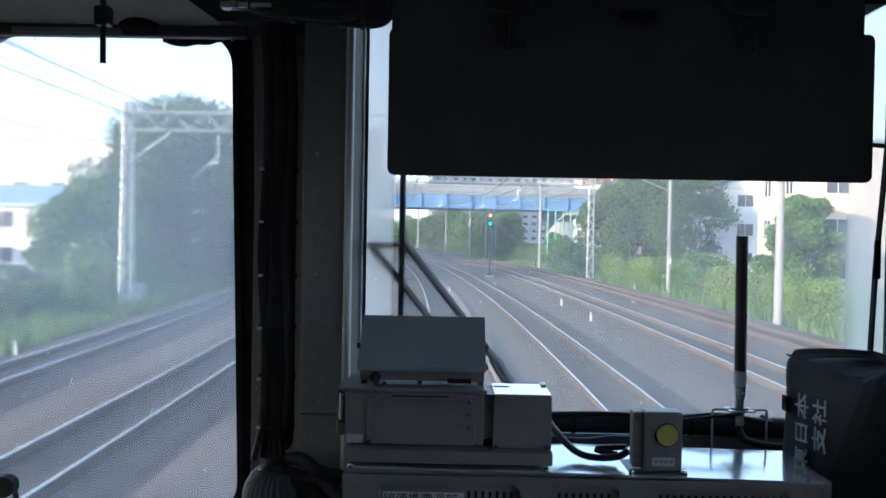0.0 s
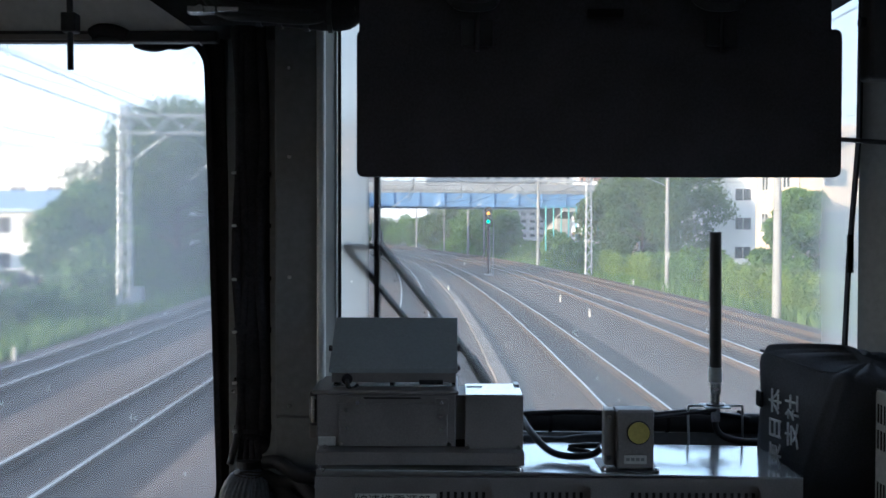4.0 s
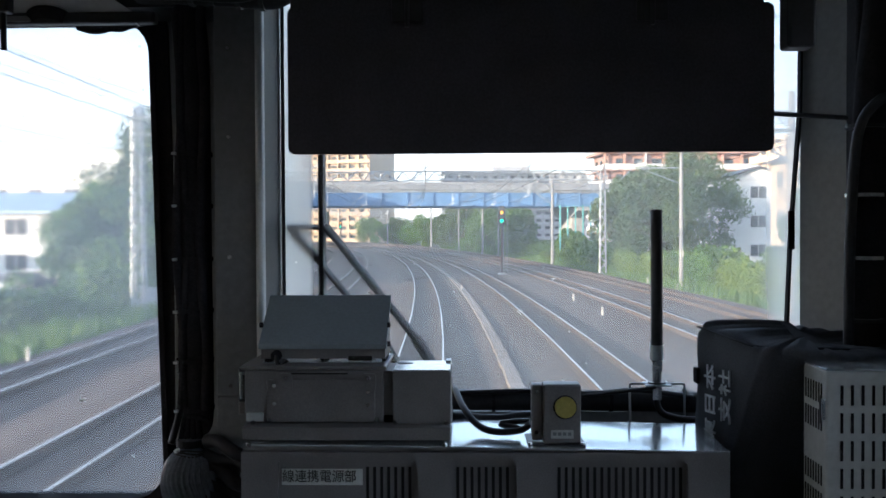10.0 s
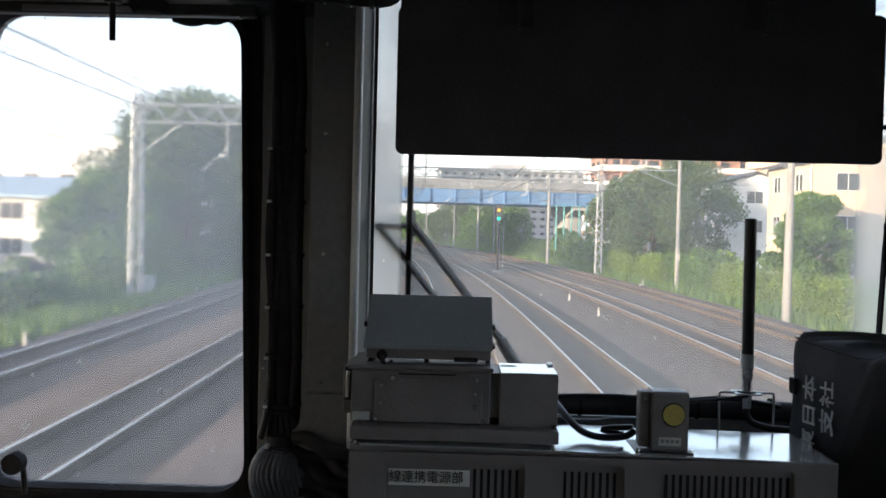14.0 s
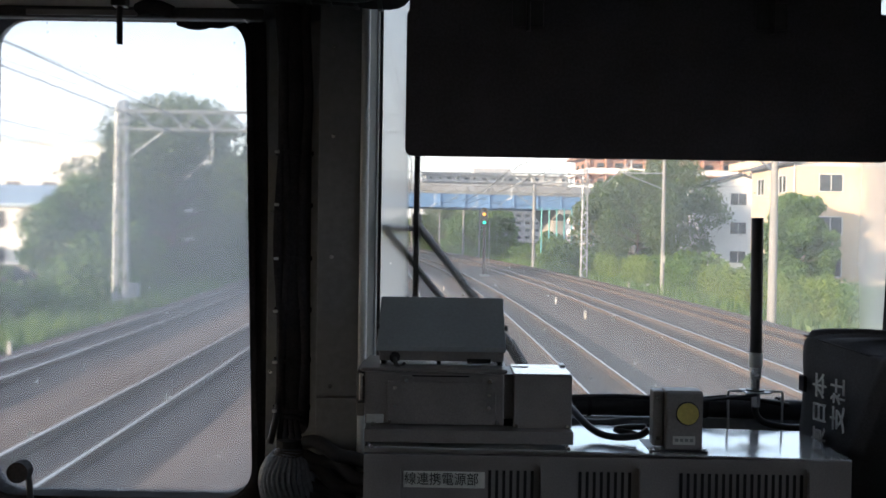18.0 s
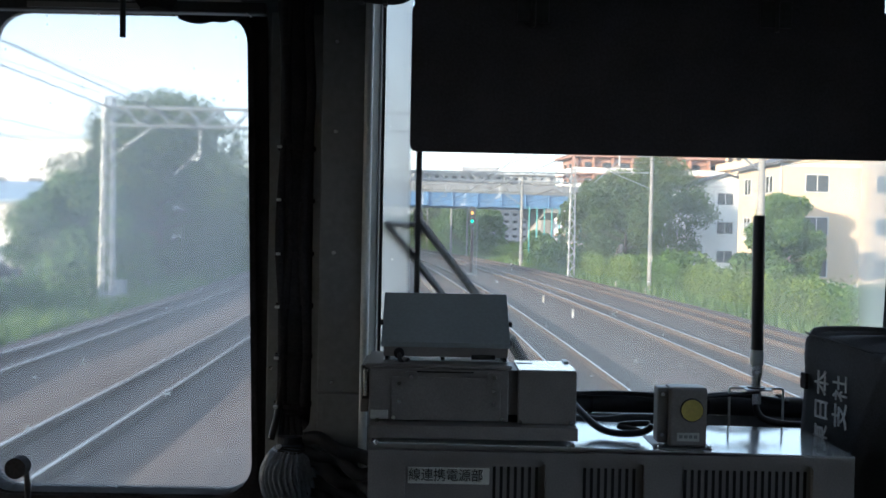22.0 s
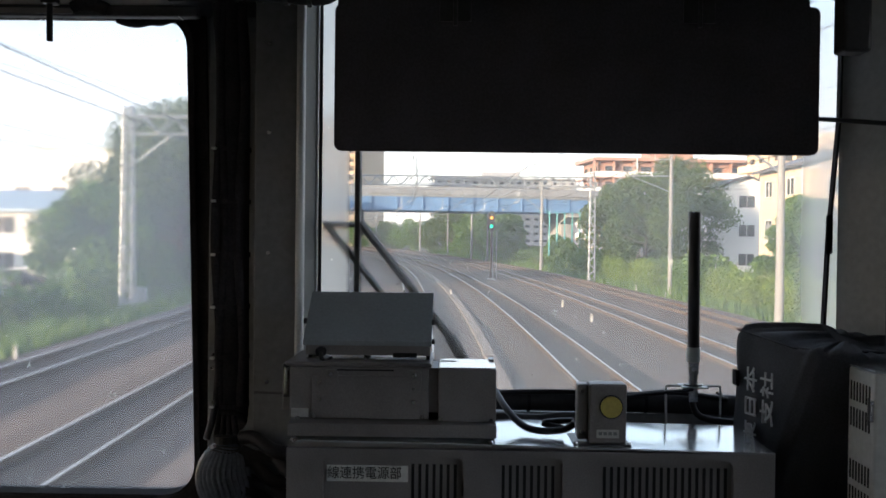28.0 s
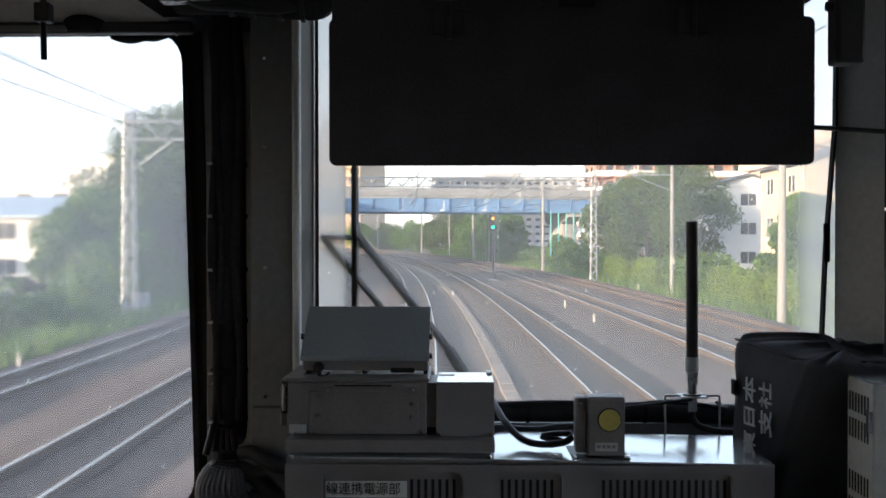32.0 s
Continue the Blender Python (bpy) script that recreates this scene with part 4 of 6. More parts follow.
# cable duct behind the unit
duct = thing("cable_duct", "thick black taped cable bundle along the windscreen sill", "cable", at=(1.1, 1.72, 2.84))
part("sleeve", tube(bmesh.new(), [(0.86, 1.79, 2.85), (0.93, 1.80, 2.846), (1.08, 1.803, 2.845), (1.20, 1.803, 2.844), (1.33, 1.80, 2.842), (1.44, 1.79, 2.84)], 0.0195, 14), "cable", duct, smooth=True)
part("cable", tube(bmesh.new(), [(0.88, 1.78, 2.862), (1.0, 1.782, 2.866), (1.13, 1.78, 2.862), (1.22, 1.78, 2.868), (1.32, 1.78, 2.855)], 0.005, 8), "cable", duct, smooth=True)
part("rod", rod(bmesh.new(), (1.06, 1.66, 2.874), (1.235, 1.70, 2.886), 0.0032, 8), "black_metal", duct)
for x in (0.95, 1.09, 1.17, 1.31):
    part("cable_tie", rod(bmesh.new(), (x - 0.003, 1.802, 2.845), (x + 0.003, 1.802, 2.845), 0.0212, 16), "rubber", duct)
for k in range(3):
    part("cable", tube(bmesh.new(), [(0.86, 1.66, 2.845 - 0.006 * k), (0.95, 1.67, 2.838), (1.0, 1.675, 2.842 - 0.004 * k), (1.1, 1.69, 2.84)], 0.006, 8), "cable", duct, smooth=True)

# rod antenna on its wire bracket
ant = thing("rod_antenna", "black rod antenna with metal connector on a wire bracket", "antenna", at=(1.246, 1.74, 2.80))
part("rod", rod(bmesh.new(), (1.2455, 1.742, 2.956), (1.2475, 1.755, 3.203), 0.0108, 18), "black_metal", ant, smooth=False)
part("sleeve", rod(bmesh.new(), (1.2455, 1.742, 2.930), (1.2455, 1.742, 2.957), 0.0122, 18), "alu", ant)
part("nut", rod(bmesh.new(), (1.2455, 1.742, 2.908), (1.2455, 1.742, 2.931), 0.0105, 6), "steel", ant)
part("connector", rod(bmesh.new(), (1.2455, 1.742, 2.884), (1.2455, 1.742, 2.909), 0.0085, 14), "steel", ant)
part("elbow", rod(bmesh.new(), (1.2455, 1.742, 2.858), (1.2455, 1.742, 2.884), 0.0095, 6), "steel", ant)
part("washer", rod(bmesh.new(), (1.2455, 1.742, 2.887), (1.2455, 1.742, 2.8895), 0.0165, 16), "black_metal", ant)
part("bracket_plate", B(1.222, 1.269, 1.720, 1.765, 2.884, 2.887, bevel=0.0006), "alu", ant)
part("bracket_wire", tube(bmesh.new(), [(1.198, 1.742, 2.795), (1.197, 1.742, 2.84), (1.1965, 1.742, 2.879), (1.199, 1.742, 2.8855), (1.21, 1.742, 2.886), (1.245, 1.742, 2.886), (1.282, 1.742, 2.886), (1.293, 1.742, 2.8855), (1.2955, 1.742, 2.879), (1.2955, 1.742, 2.84), (1.296, 1.742, 2.795)], 0.0022, 8), "alu", ant)
part("lead", tube(bmesh.new(), [(1.2455, 1.742, 2.86), (1.247, 1.738, 2.845), (1.258, 1.73, 2.832), (1.285, 1.71, 2.828), (1.33, 1.69, 2.83)], 0.006, 8), "cable", ant, smooth=True)

# cloth bag with printed lettering
bag = thing("equipment_bag", "black cloth equipment bag with grey printed lettering", "bag", at=(1.44, 1.53, 2.58))
rows = []
plan = [(1.2945, 1.648), (1.312, 1.588), (1.328, 1.532), (1.338, 1.508), (1.354, 1.492), (1.38, 1.484), (1.45, 1.478), (1.52, 1.474), (1.60, 1.47), (1.606, 1.60), (1.59, 1.67), (1.45, 1.675), (1.315, 1.665)]
levels = [(2.58, 1.0), (2.64, 1.01), (2.70, 1.015), (2.75, 1.015), (2.80, 1.015), (2.84, 1.01), (2.87, 1.008), (2.90, 1.005), (2.925, 1.0), (2.945, 0.998), (2.960, 0.995), (2.972, 0.99), (2.980, 0.975), (2.985, 0.95), (2.988, 0.85), (2.990, 0.7), (2.992, 0.5), (2.992, 0.25)]
bm = bmesh.new()
cx, cy = 1.455, 1.565
for z, k in levels:
    loop = []
    for i in range(len(plan)):
        a, b = Vector(plan[i]), Vector(plan[(i + 1) % len(plan)])
        for j in range(6):
            p = a.lerp(b, j / 6)
            # soft bulges, and sharper creases that run down from the top seam
            wob = noise.noise((p.x * 14, p.y * 14, z * 10)) * 0.009
            crease = (1 - abs(noise.noise((p.x * 22 + z * 9, p.y * 22 - z * 7, z * 6)))) ** 4 * 0.034 * min(1, max(0, (z - 2.80) / 0.13))
            up = 0.018 * max(0, (p.y - 1.45) / 0.2) * max(0, min(1, (z - 2.90) / 0.07))
            # the front leans out over its foot, so the lettered side narrows downwards
            lean = -0.4 * max(-0.13, min(0.11, z - 2.88)) * max(0, min(1, (1.60 - p.y) / 0.07))
            p = Vector((p.x - lean * 0.3, p.y + lean))
            up -= 0.06 * max(0, p.x - 1.30) * max(0, min(1, (z - 2.90) / 0.07))
            q = k * (1 + wob) - crease * 0.8
            loop.append(bm.verts.new((cx + (p.x - cx) * q, cy + (p.y - cy) * q, z + up + (wob * 0.5 + 0.006 - crease * 0.35 if z > 2.93 else 0))))
    rows.append(loop)
for a, b in zip(rows, rows[1:]):
    for i in range(len(a)):
        bm.faces.new((a[i], a[(i + 1) % len(a)], b[(i + 1) % len(a)], b[i]))
bm.faces.new(rows[-1])
bm.faces.new(rows[0][::-1])
part("bag_body", bm, "cloth", bag, smooth=True)
part("seam", tube(bmesh.new(), [(1.297, 1.646, 3.000), (1.315, 1.586, 2.994), (1.334, 1.528, 2.988), (1.360, 1.495, 2.983), (1.46, 1.482, 2.982), (1.55, 1.478, 2.980)], 0.0022, 6), "cloth", bag)
part("strap", tube(bmesh.new(), [(1.34, 1.63, 3.002), (1.37, 1.60, 2.999), (1.41, 1.58, 2.996), (1.45, 1.575, 2.986), (1.47, 1.57, 2.972)], 0.006, 8), "cloth", bag)
part("strap_end", B(1.2885, 1.2945, 1.622, 1.646, 2.905, 2.932, bevel=0.002), "rubber", bag)
n2 = Vector((1.345 - 1.288, 1.475 - 1.665, 0)).normalized()


def on_bag(d, z):
    """A frame on the bag's slanting side, its text running upwards: d metres from the back edge."""
    p = Vector((1.286, 1.662, z)) + n2 * d
    out = Vector((n2.y, -n2.x, 0))
    return Matrix(((0, -n2.x, out.x, p.x + out.x * 0.0045), (0, -n2.y, out.y, p.y + out.y * 0.0045), (1, 0, 0, p.z), (0, 0, 0, 1)))


lettering("printed_text", "東日本", 0.046, on_bag(0.077, 2.877) @ Matrix.Diagonal((0.98, 0.78, 1, 1)), "cloth_print", bag, 0.0012)
lettering("printed_text", "支社", 0.046, on_bag(0.122, 2.897) @ Matrix.Diagonal((0.98, 0.78, 1, 1)), "cloth_print", bag, 0.0012)

# slotted grey cabinet at the right
cabi = thing("slotted_cabinet", "grey steel cabinet with rows of ventilation slots", "cabinet", at=(1.5, 1.4, ZF))
part("body", B(1.410, 1.60, 1.363, 1.455, ZF, 2.965, bevel=0.003), "pale_paint", cabi)
part("top_sheet", B(1.409, 1.60, 1.362, 1.455, 2.9655, 2.968, bevel=0.0006), "unit_top", cabi)
for r in range(5):
    z = 2.9445 - 0.0395 * r
    for k in range(11):
        part("slot", B(1.4300 + 0.0148 * k, 1.4338 + 0.0148 * k, 1.3618, 1.3632, z - 0.0285, z), "dark_gap", cabi)
    if r != 2:
        for k in range(7):
            part("slot", B(1.4088, 1.4102, 1.3780 + 0.0105 * k, 1.3815 + 0.0105 * k, z - 0.0285, z), "dark_gap", cabi)
latch = part("latch", B(1.4035, 1.4098, 1.3640, 1.3715, 2.895, 2.926, bevel=0.001), "steel", cabi)
part("latch_tongue", B(1.402, 1.404, 1.365, 1.3695, 2.890, 2.930, bevel=0.0005), "black_metal", latch)

# wiper outside
wiper = thing("wiper", "black parallel-arm windscreen wiper parked upright", "wiper", at=(0.65, 1.89, 2.8))
part("blade", B(0.6115, 0.6225, 1.8485, 1.880, 2.80, 3.70, bevel=0.001), "rubber", wiper)
part("blade_holder", B(0.608, 0.626, 1.880, 1.900, 3.155, 3.205, bevel=0.002), "rubber", wiper)
part("link", rod(bmesh.new(), (0.552, 1.857, 3.178), (0.622, 1.858, 3.174), 0.0055, 8), "rubber", wiper)
part("arm", rod(bmesh.new(), (0.622, 1.8585, 3.180), (0.80, 1.858, 2.957), 0.0078, 8), "rubber", wiper)
part("arm", rod(bmesh.new(), (0.553, 1.857, 3.180), (0.735, 1.857, 2.957), 0.0066, 8), "rubber", wiper)
part("arm_root", rod(bmesh.new(), (0.80, 1.862, 2.957), (0.86, 1.864, 2.86), 0.0115, 10), "rubber", wiper)
part("arm_root", rod(bmesh.new(), (0.735, 1.860, 2.957), (0.79, 1.862, 2.86), 0.008, 10), "rubber", wiper)


def insect_splat(x, y, z, size, seed, material):
    """Dried insect on a pane: a few thin smears crossing each other."""
    rng = random.Random(seed)
    sp = thing("insect_splat", "dried insect splat on the dusty window pane", "splat", "insect splats on the windows", at=(x, y, z))
    bm = bmesh.new()
    for k in range(4):
        a, l = rng.uniform(0, math.tau), size * rng.uniform(0.5, 1.0)
        dx, dz = l * math.cos(a), l * math.sin(a)
        ox, oz = rng.gauss(0, size * 0.25), rng.gauss(0, size * 0.25)
        rod(bm, (x + ox - dx, y + 0.0004, z + oz - dz), (x + ox + dx, y + 0.0004, z + oz + dz), size * 0.11, 5, size * 0.05)
    part("smear", bm, material, sp)


for k, (x, z, size) in enumerate(((-0.045, 2.885, 0.008), (0.124, 2.829, 0.009), (-0.151, 2.752, 0.008), (-0.139, 2.858, 0.005), (-0.092, 2.944, 0.004), (0.227, 2.715, 0.005))):
    insect_splat(x, 1.8975, z, size, 200 + k, "splat_pale")
for k, (x, z, size) in enumerate(((1.002, 3.007, 0.007), (0.897, 3.176, 0.003), (1.067, 3.072, 0.004), (0.582, 3.108, 0.006))):
    insect_splat(x, 1.8485, z, size, 220 + k, "splat_pale")
for k, (x, z, size) in enumerate(((0.751, 3.272, 0.0035), (0.755, 3.248, 0.004), (0.748, 3.233, 0.0035))):
    insect_splat(x, 1.8485, z, size, 240 + k, "rubber")


# ---- the line outside ----
TRACKS = (-8.9, -4.8, 0.0, 4.3, 8.7, 12.2)
S0, S1 = -260.0, 420.0


def ribbon(bm, off0, off1, z0, z1, s0=S0, s1=S1, step=12.0, rough=0.0):
    """A strip of ground along the line from off0 to off1."""
    n = max(1, int((s1 - s0) / step))
    m = max(1, int(abs(off1 - off0) / 1.2)) if rough else 1
    rows = []
    for i in range(n + 1):
        s = s0 + (s1 - s0) * i / n
        row = []
        for j in range(m + 1):
            k = j / m
            o = off0 + (off1 - off0) * k
            x, y = line(s, o)
            z = z0 + (z1 - z0) * k + (rough * noise.noise((x * 0.5, y * 0.15, 3.1)) if rough else 0)
            row.append(bm.verts.new((x, y, z)))
        rows.append(row)
    for a, b in zip(rows, rows[1:]):
        for j in range(m):
            bm.faces.new((a[j], a[j + 1], b[j + 1], b[j]))
    return bm


bm = bmesh.new()
for a, b in ((-2600, -400), (-400, 400), (400, 2600)):
    for c, d in ((-2000, -300), (-300, 500), (500, 4000)):
        bm.faces.new([bm.verts.new(v) for v in ((a, c, -0.62), (b, c, -0.62), (b, d, -0.62), (a, d, -0.62))])
bmesh.ops.remove_doubles(bm, verts=bm.verts, dist=0.01)
tagged(part("ground", bm, "earth"), "weedy earth ground reaching the horizon", "ground", kind="structure")
bm = bmesh.new()
ribbon(bm, -12.4, -10.7, -0.60, -0.22)
ribbon(bm, -10.7, 14.3, -0.22, -0.22, step=6, rough=0.06)
ribbon(bm, 14.3, 16.0, -0.22, -0.60)
bmesh.ops.remove_doubles(bm, verts=bm.verts, dist=0.02)
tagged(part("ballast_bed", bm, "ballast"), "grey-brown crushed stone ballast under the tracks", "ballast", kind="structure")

RAIL = [(-0.065, -0.15), (0.065, -0.15), (0.065, -0.138), (0.012, -0.115), (0.010, -0.045), (0.033, -0.035), (0.033, -0.004), (-0.033, -0.004), (-0.033, -0.035), (-0.010, -0.045), (-0.012, -0.115), (-0.065, -0.138)]


def swept(bm, outline, off, z, s0, s1, step=8.0):
    n = int((s1 - s0) / step)
    rows = []
    for i in range(n + 1):
        s = s0 + (s1 - s0) * i / n
        rows.append([bm.verts.new((*line(s, off + a), z + b)) for a, b in outline])
    for a, b in zip(rows, rows[1:]):
        for j in range(len(outline)):
            k = (j + 1) % len(outline)
            bm.faces.new((a[j], a[k], b[k], b[j]))
    bm.faces.new(rows[0])
    bm.faces.new(rows[-1][::-1])
    return bm


def boxes_mesh(name, items, material, parent, kind="stuff"):
    """Many plain blocks in one mesh: (centre, half sizes, turn about z)."""
    vs, fs = [], []
    for (x, y, z), (hx, hy, hz), a in items:
        c, s, b = math.cos(a), math.sin(a), len(vs)
        for dx, dy, dz in ((-1, -1, -1), (1, -1, -1), (1, 1, -1), (-1, 1, -1), (-1, -1, 1), (1, -1, 1), (1, 1, 1), (-1, 1, 1)):
            px, py = dx * hx, dy * hy
            vs.append((x + c * px - s * py, y + s * px + c * py, z + dz * hz))
        fs += [tuple(b + i for i in f) for f in ((0, 3, 2, 1), (4, 5, 6, 7), (0, 1, 5, 4), (1, 2, 6, 5), (2, 3, 7, 6), (3, 0, 4, 7))]
    me = bpy.data.meshes.new(name)
    me.from_pydata(vs, [], fs)
    me.materials.append(M[material])
    ob = new(name, me)
    if parent:
        ob.parent = parent
        me.transform(Matrix.Translation(-parent.location))
    if kind:
        ob["kind"] = kind
    return ob


for i, off in enumerate(TRACKS):
    tr = thing("railway_track", ("rusty little-used railway track on ballast" if i == 5 else "railway track with bright worn rails on concrete sleepers"), "railway track", "parallel railway tracks", at=(off, 0, 0))
    bm = ribbon(bmesh.new(), off - 1.15, off + 1.15, -0.165, -0.165, step=6, rough=0.05)
    ribbon(bm, off - 1.9, off - 1.15, -0.27, -0.165, step=6, rough=0.05)
    ribbon(bm, off + 1.15, off + 1.9, -0.165, -0.27, step=6, rough=0.05)
    bmesh.ops.remove_doubles(bm, verts=bm.verts, dist=0.005)
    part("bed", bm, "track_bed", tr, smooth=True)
    for side in (-0.566, 0.566):
        r = part("rail", swept(bmesh.new(), RAIL, off + side, 0, S0, S1), "rust_orange" if i > 3 else "rail_web", tr)
        part("rail_head", swept(bmesh.new(), [(-0.025, -0.0035), (0.025, -0.0035), (0.021, 0.004), (-0.021, 0.004)], off + side, 0, S0, S1), "rail_head" if i != 5 else "rail_web", r, "worn bright running surface")
    items = []
    s = 2.0
    while s < 200:
        x, y = line(s, off)
        items.append(((x, y, -0.204), (1.0, 0.115, 0.030), s / RADIUS))
        s += 0.62
    boxes_mesh("sleepers", items, "sleeper", tr)

# cable trough lids between our track and the next
trough = thing("cable_trough", "pale concrete cable trough between the tracks", "cable trough", at=(2.15, 0, -0.2))
s, k = 4.0, 0
lid_me = None
while s < 150:
    x, y = line(s, 2.15)
    if k < 150:
        if lid_me is None:
            bm = B(-0.16, 0.16, -0.485, 0.485, -0.05, 0.05, bevel=0.012, seg=1)
            lid_me = bpy.data.meshes.new("trough_lid")
            bm.to_mesh(lid_me)
            bm.free()
            lid_me.materials.append(M["trough_lid"])
        ob = new("trough_lid", lid_me)
        ob.parent = trough
        ob.location = Vector((x + 0.012 * math.sin(k * 2.1), y, -0.19 + 0.008 * math.sin(k * 5.3))) - trough.location
        ob.rotation_euler = (0.006 * math.sin(k * 3.7), 0, s / RADIUS + 0.01 * math.sin(k * 1.3))
    s, k = s + 1.0, k + 1


# ---- masts, gantries and wires ----
def lattice_beam(bm, x0, x1, y, z, h=0.75, w=0.45, bay=1.3, r=0.035):
    n = int(abs(x1 - x0) / bay)
    for dy in (-w / 2, w / 2):
        for dz in (0, h):
            rod(bm, (x0, y + dy, z + dz), (x1, y + dy, z + dz), r * 1.3, 5)
        for i in range(n):
            a, b = x0 + (x1 - x0) * i / n, x0 + (x1 - x0) * (i + 1) / n
            m = (a + b) / 2
            rod(bm, (a, y + dy, z), (m, y + dy, z + h), r, 4)
            rod(bm, (m, y + dy, z + h), (b, y + dy, z), r, 4)
    for i in range(n + 1):
        a = x0 + (x1 - x0) * i / n
        rod(bm, (a, y - w / 2, z), (a, y + w / 2, z), r * 0.8, 4)
    return bm


def lattice_mast(bm, x, y, z0, z1, w=0.5, r=0.032):
    for dx in (-w / 2, w / 2):
        for dy in (-w / 2, w / 2):
            rod(bm, (x + dx, y + dy, z0), (x + dx * 0.7, y + dy * 0.7, z1), r * 1.3, 5)
    n = int((z1 - z0) / 0.55)
    for i in range(n):
        a, b = z0 + (z1 - z0) * i / n, z0 + (z1 - z0) * (i + 1) / n
        k = 1 - 0.3 * i / n
        sgn = 1 if i % 2 else -1
        for d in (-1, 1):
            rod(bm, (x - sgn * w / 2 * k, y + d * w / 2 * k, a), (x + sgn * w / 2 * k, y + d * w / 2 * k, b), r, 4)
            rod(bm, (x + d * w / 2 * k, y - sgn * w / 2 * k, a), (x + d * w / 2 * k, y + sgn * w / 2 * k, b), r, 4)
    return bm


def concrete_mast(bm, x, y, z1, r=0.19):
    rod(bm, (x, y, -0.7), (x, y, z1), r, 14, r * 0.7)
    return bm


def insulator(bm, a, b):
    a, b = Vector(a), Vector(b)
    for i in range(5):
        p, q = a.lerp(b, (i + 0.1) / 5), a.lerp(b, (i + 0.55) / 5)
        rod(bm, p, q, 0.07, 8, 0.03)
    return bm


BEAM_Z = 7.3
GANTRY = ((40, True, True), (78, True, False), (100, False, True), (148, False, True), (200, True, True), (255, True, True))
for k, (s, left_lattice, right_concrete) in enumerate(GANTRY):
    xl, y = line(s, -12.2)
    xr, _ = line(s, 15.2)
    gn = thing("catenary_gantry", "lattice steel catenary gantry across the tracks between two masts", "gantry", "catenary gantries", at=(xl, y, -0.6))
    if left_lattice:
        part("mast", lattice_mast(bmesh.new(), xl, y, -0.6, BEAM_Z + 1.2), "galv", gn, "lattice steel mast")
    else:
        part("mast", concrete_mast(bmesh.new(), xl, y, BEAM_Z + 1.6), "pole", gn, "round concrete mast")
    if right_concrete:
        part("mast", concrete_mast(bmesh.new(), xr, y, BEAM_Z + 1.6), "pole", gn, "round concrete mast")
    else:
        part("mast", lattice_mast(bmesh.new(), xr, y, -0.6, BEAM_Z + 1.2), "galv", gn, "lattice steel mast")
    part("beam", lattice_beam(bmesh.new(), xl, xr, y, BEAM_Z), "galv", gn)
    bm = bmesh.new()
    for x in (xl, xr):
        d = 1 if x == xl else -1
        rod(bm, (x, y, BEAM_Z - 1.4), (x + 1.9 * d, y, BEAM_Z), 0.05, 6)
    part("knee_brace", bm, "galv", gn)
    for off in TRACKS[:5]:
        x, _ = line(s, off)
        h = part("hanger", rod(bmesh.new(), (x + 0.5, y, BEAM_Z), (x + 0.5, y, 6.0), 0.035, 6), "galv", gn)
        part("insulator", insulator(bmesh.new(), (x + 0.5, y, 6.0), (x + 0.1, y, 5.9)), "insulator", h)
        part("registration_arm", rod(bmesh.new(), (x + 0.5, y, 6.3), (x - 0.6, y, 5.25), 0.022, 6), "galv", gn)
    bm = bmesh.new()
    for x in (xl, xl + 1.5, xr - 1.5, xr):
        insulator(bm, (x, y, BEAM_Z + 0.8), (x, y, BEAM_Z + 1.3))
    part("top_insulators", bm, "insulator", gn)

# plain bracket masts on both sides
for k, (s, off, d) in enumerate(((150, -13.0, 1), (59, 15.9, -1), (96, -12.6, 1), (136, 15.4, -1), (125, -12.0, 1), (172, 15.5, -1))):
    x, y = line(s, off)
    mast = thing("catenary_mast", "round grey concrete catenary mast with a steel bracket", "mast", "catenary masts", at=(x, y, -0.6))
    part("pole", concrete_mast(bmesh.new(), x, y, 9.2 if k else 8.2, 0.135), "pole", mast)
    bm = bmesh.new()
    rod(bm, (x, y, 7.0), (x + 2.6 * d, y, 7.0), 0.035, 6)
    rod(bm, (x, y, 6.0), (x + 2.4 * d, y, 6.95), 0.03, 6)
    rod(bm, (x, y, 8.0), (x + 1.0 * d, y, 8.0), 0.04, 6)
    part("bracket", bm, "galv", mast)
    part("insulator", insulator(bmesh.new(), (x + 1.0 * d, y, 8.05), (x + 1.0 * d, y, 8.45)), "insulator", mast)
    part("foot", B(x - 0.35, x + 0.35, y - 0.35, y + 0.35, -0.6, -0.15, bevel=0.03), "concrete", mast)
    part("sign_plate", B(x - 0.12, x + 0.12, y - 0.21, y - 0.20, 1.5, 1.9, bevel=0.004), "marker_white", mast)


def wire_run(off, z, sag, r, s0=-40.0, s1=310.0, span=50.0):
    bm = bmesh.new()
    pts, s = [], s0
    while s <= s1:
        k = ((s - 40) / span) % 1.0
        x, y = line(s, off)
        pts.append((x, y, z - sag * 4 * k * (1 - k)))
        s += span / 8
    rows = [[bm.verts.new((p[0] + r * math.cos(a), p[1], p[2] + r * math.sin(a))) for a in (0.5, 2.6, 4.7)] for p in pts]
    for a, b in zip(rows, rows[1:]):
        for k in range(3):
            bm.faces.new((a[k], a[(k + 1) % 3], b[(k + 1) % 3], b[k]))
    return bm


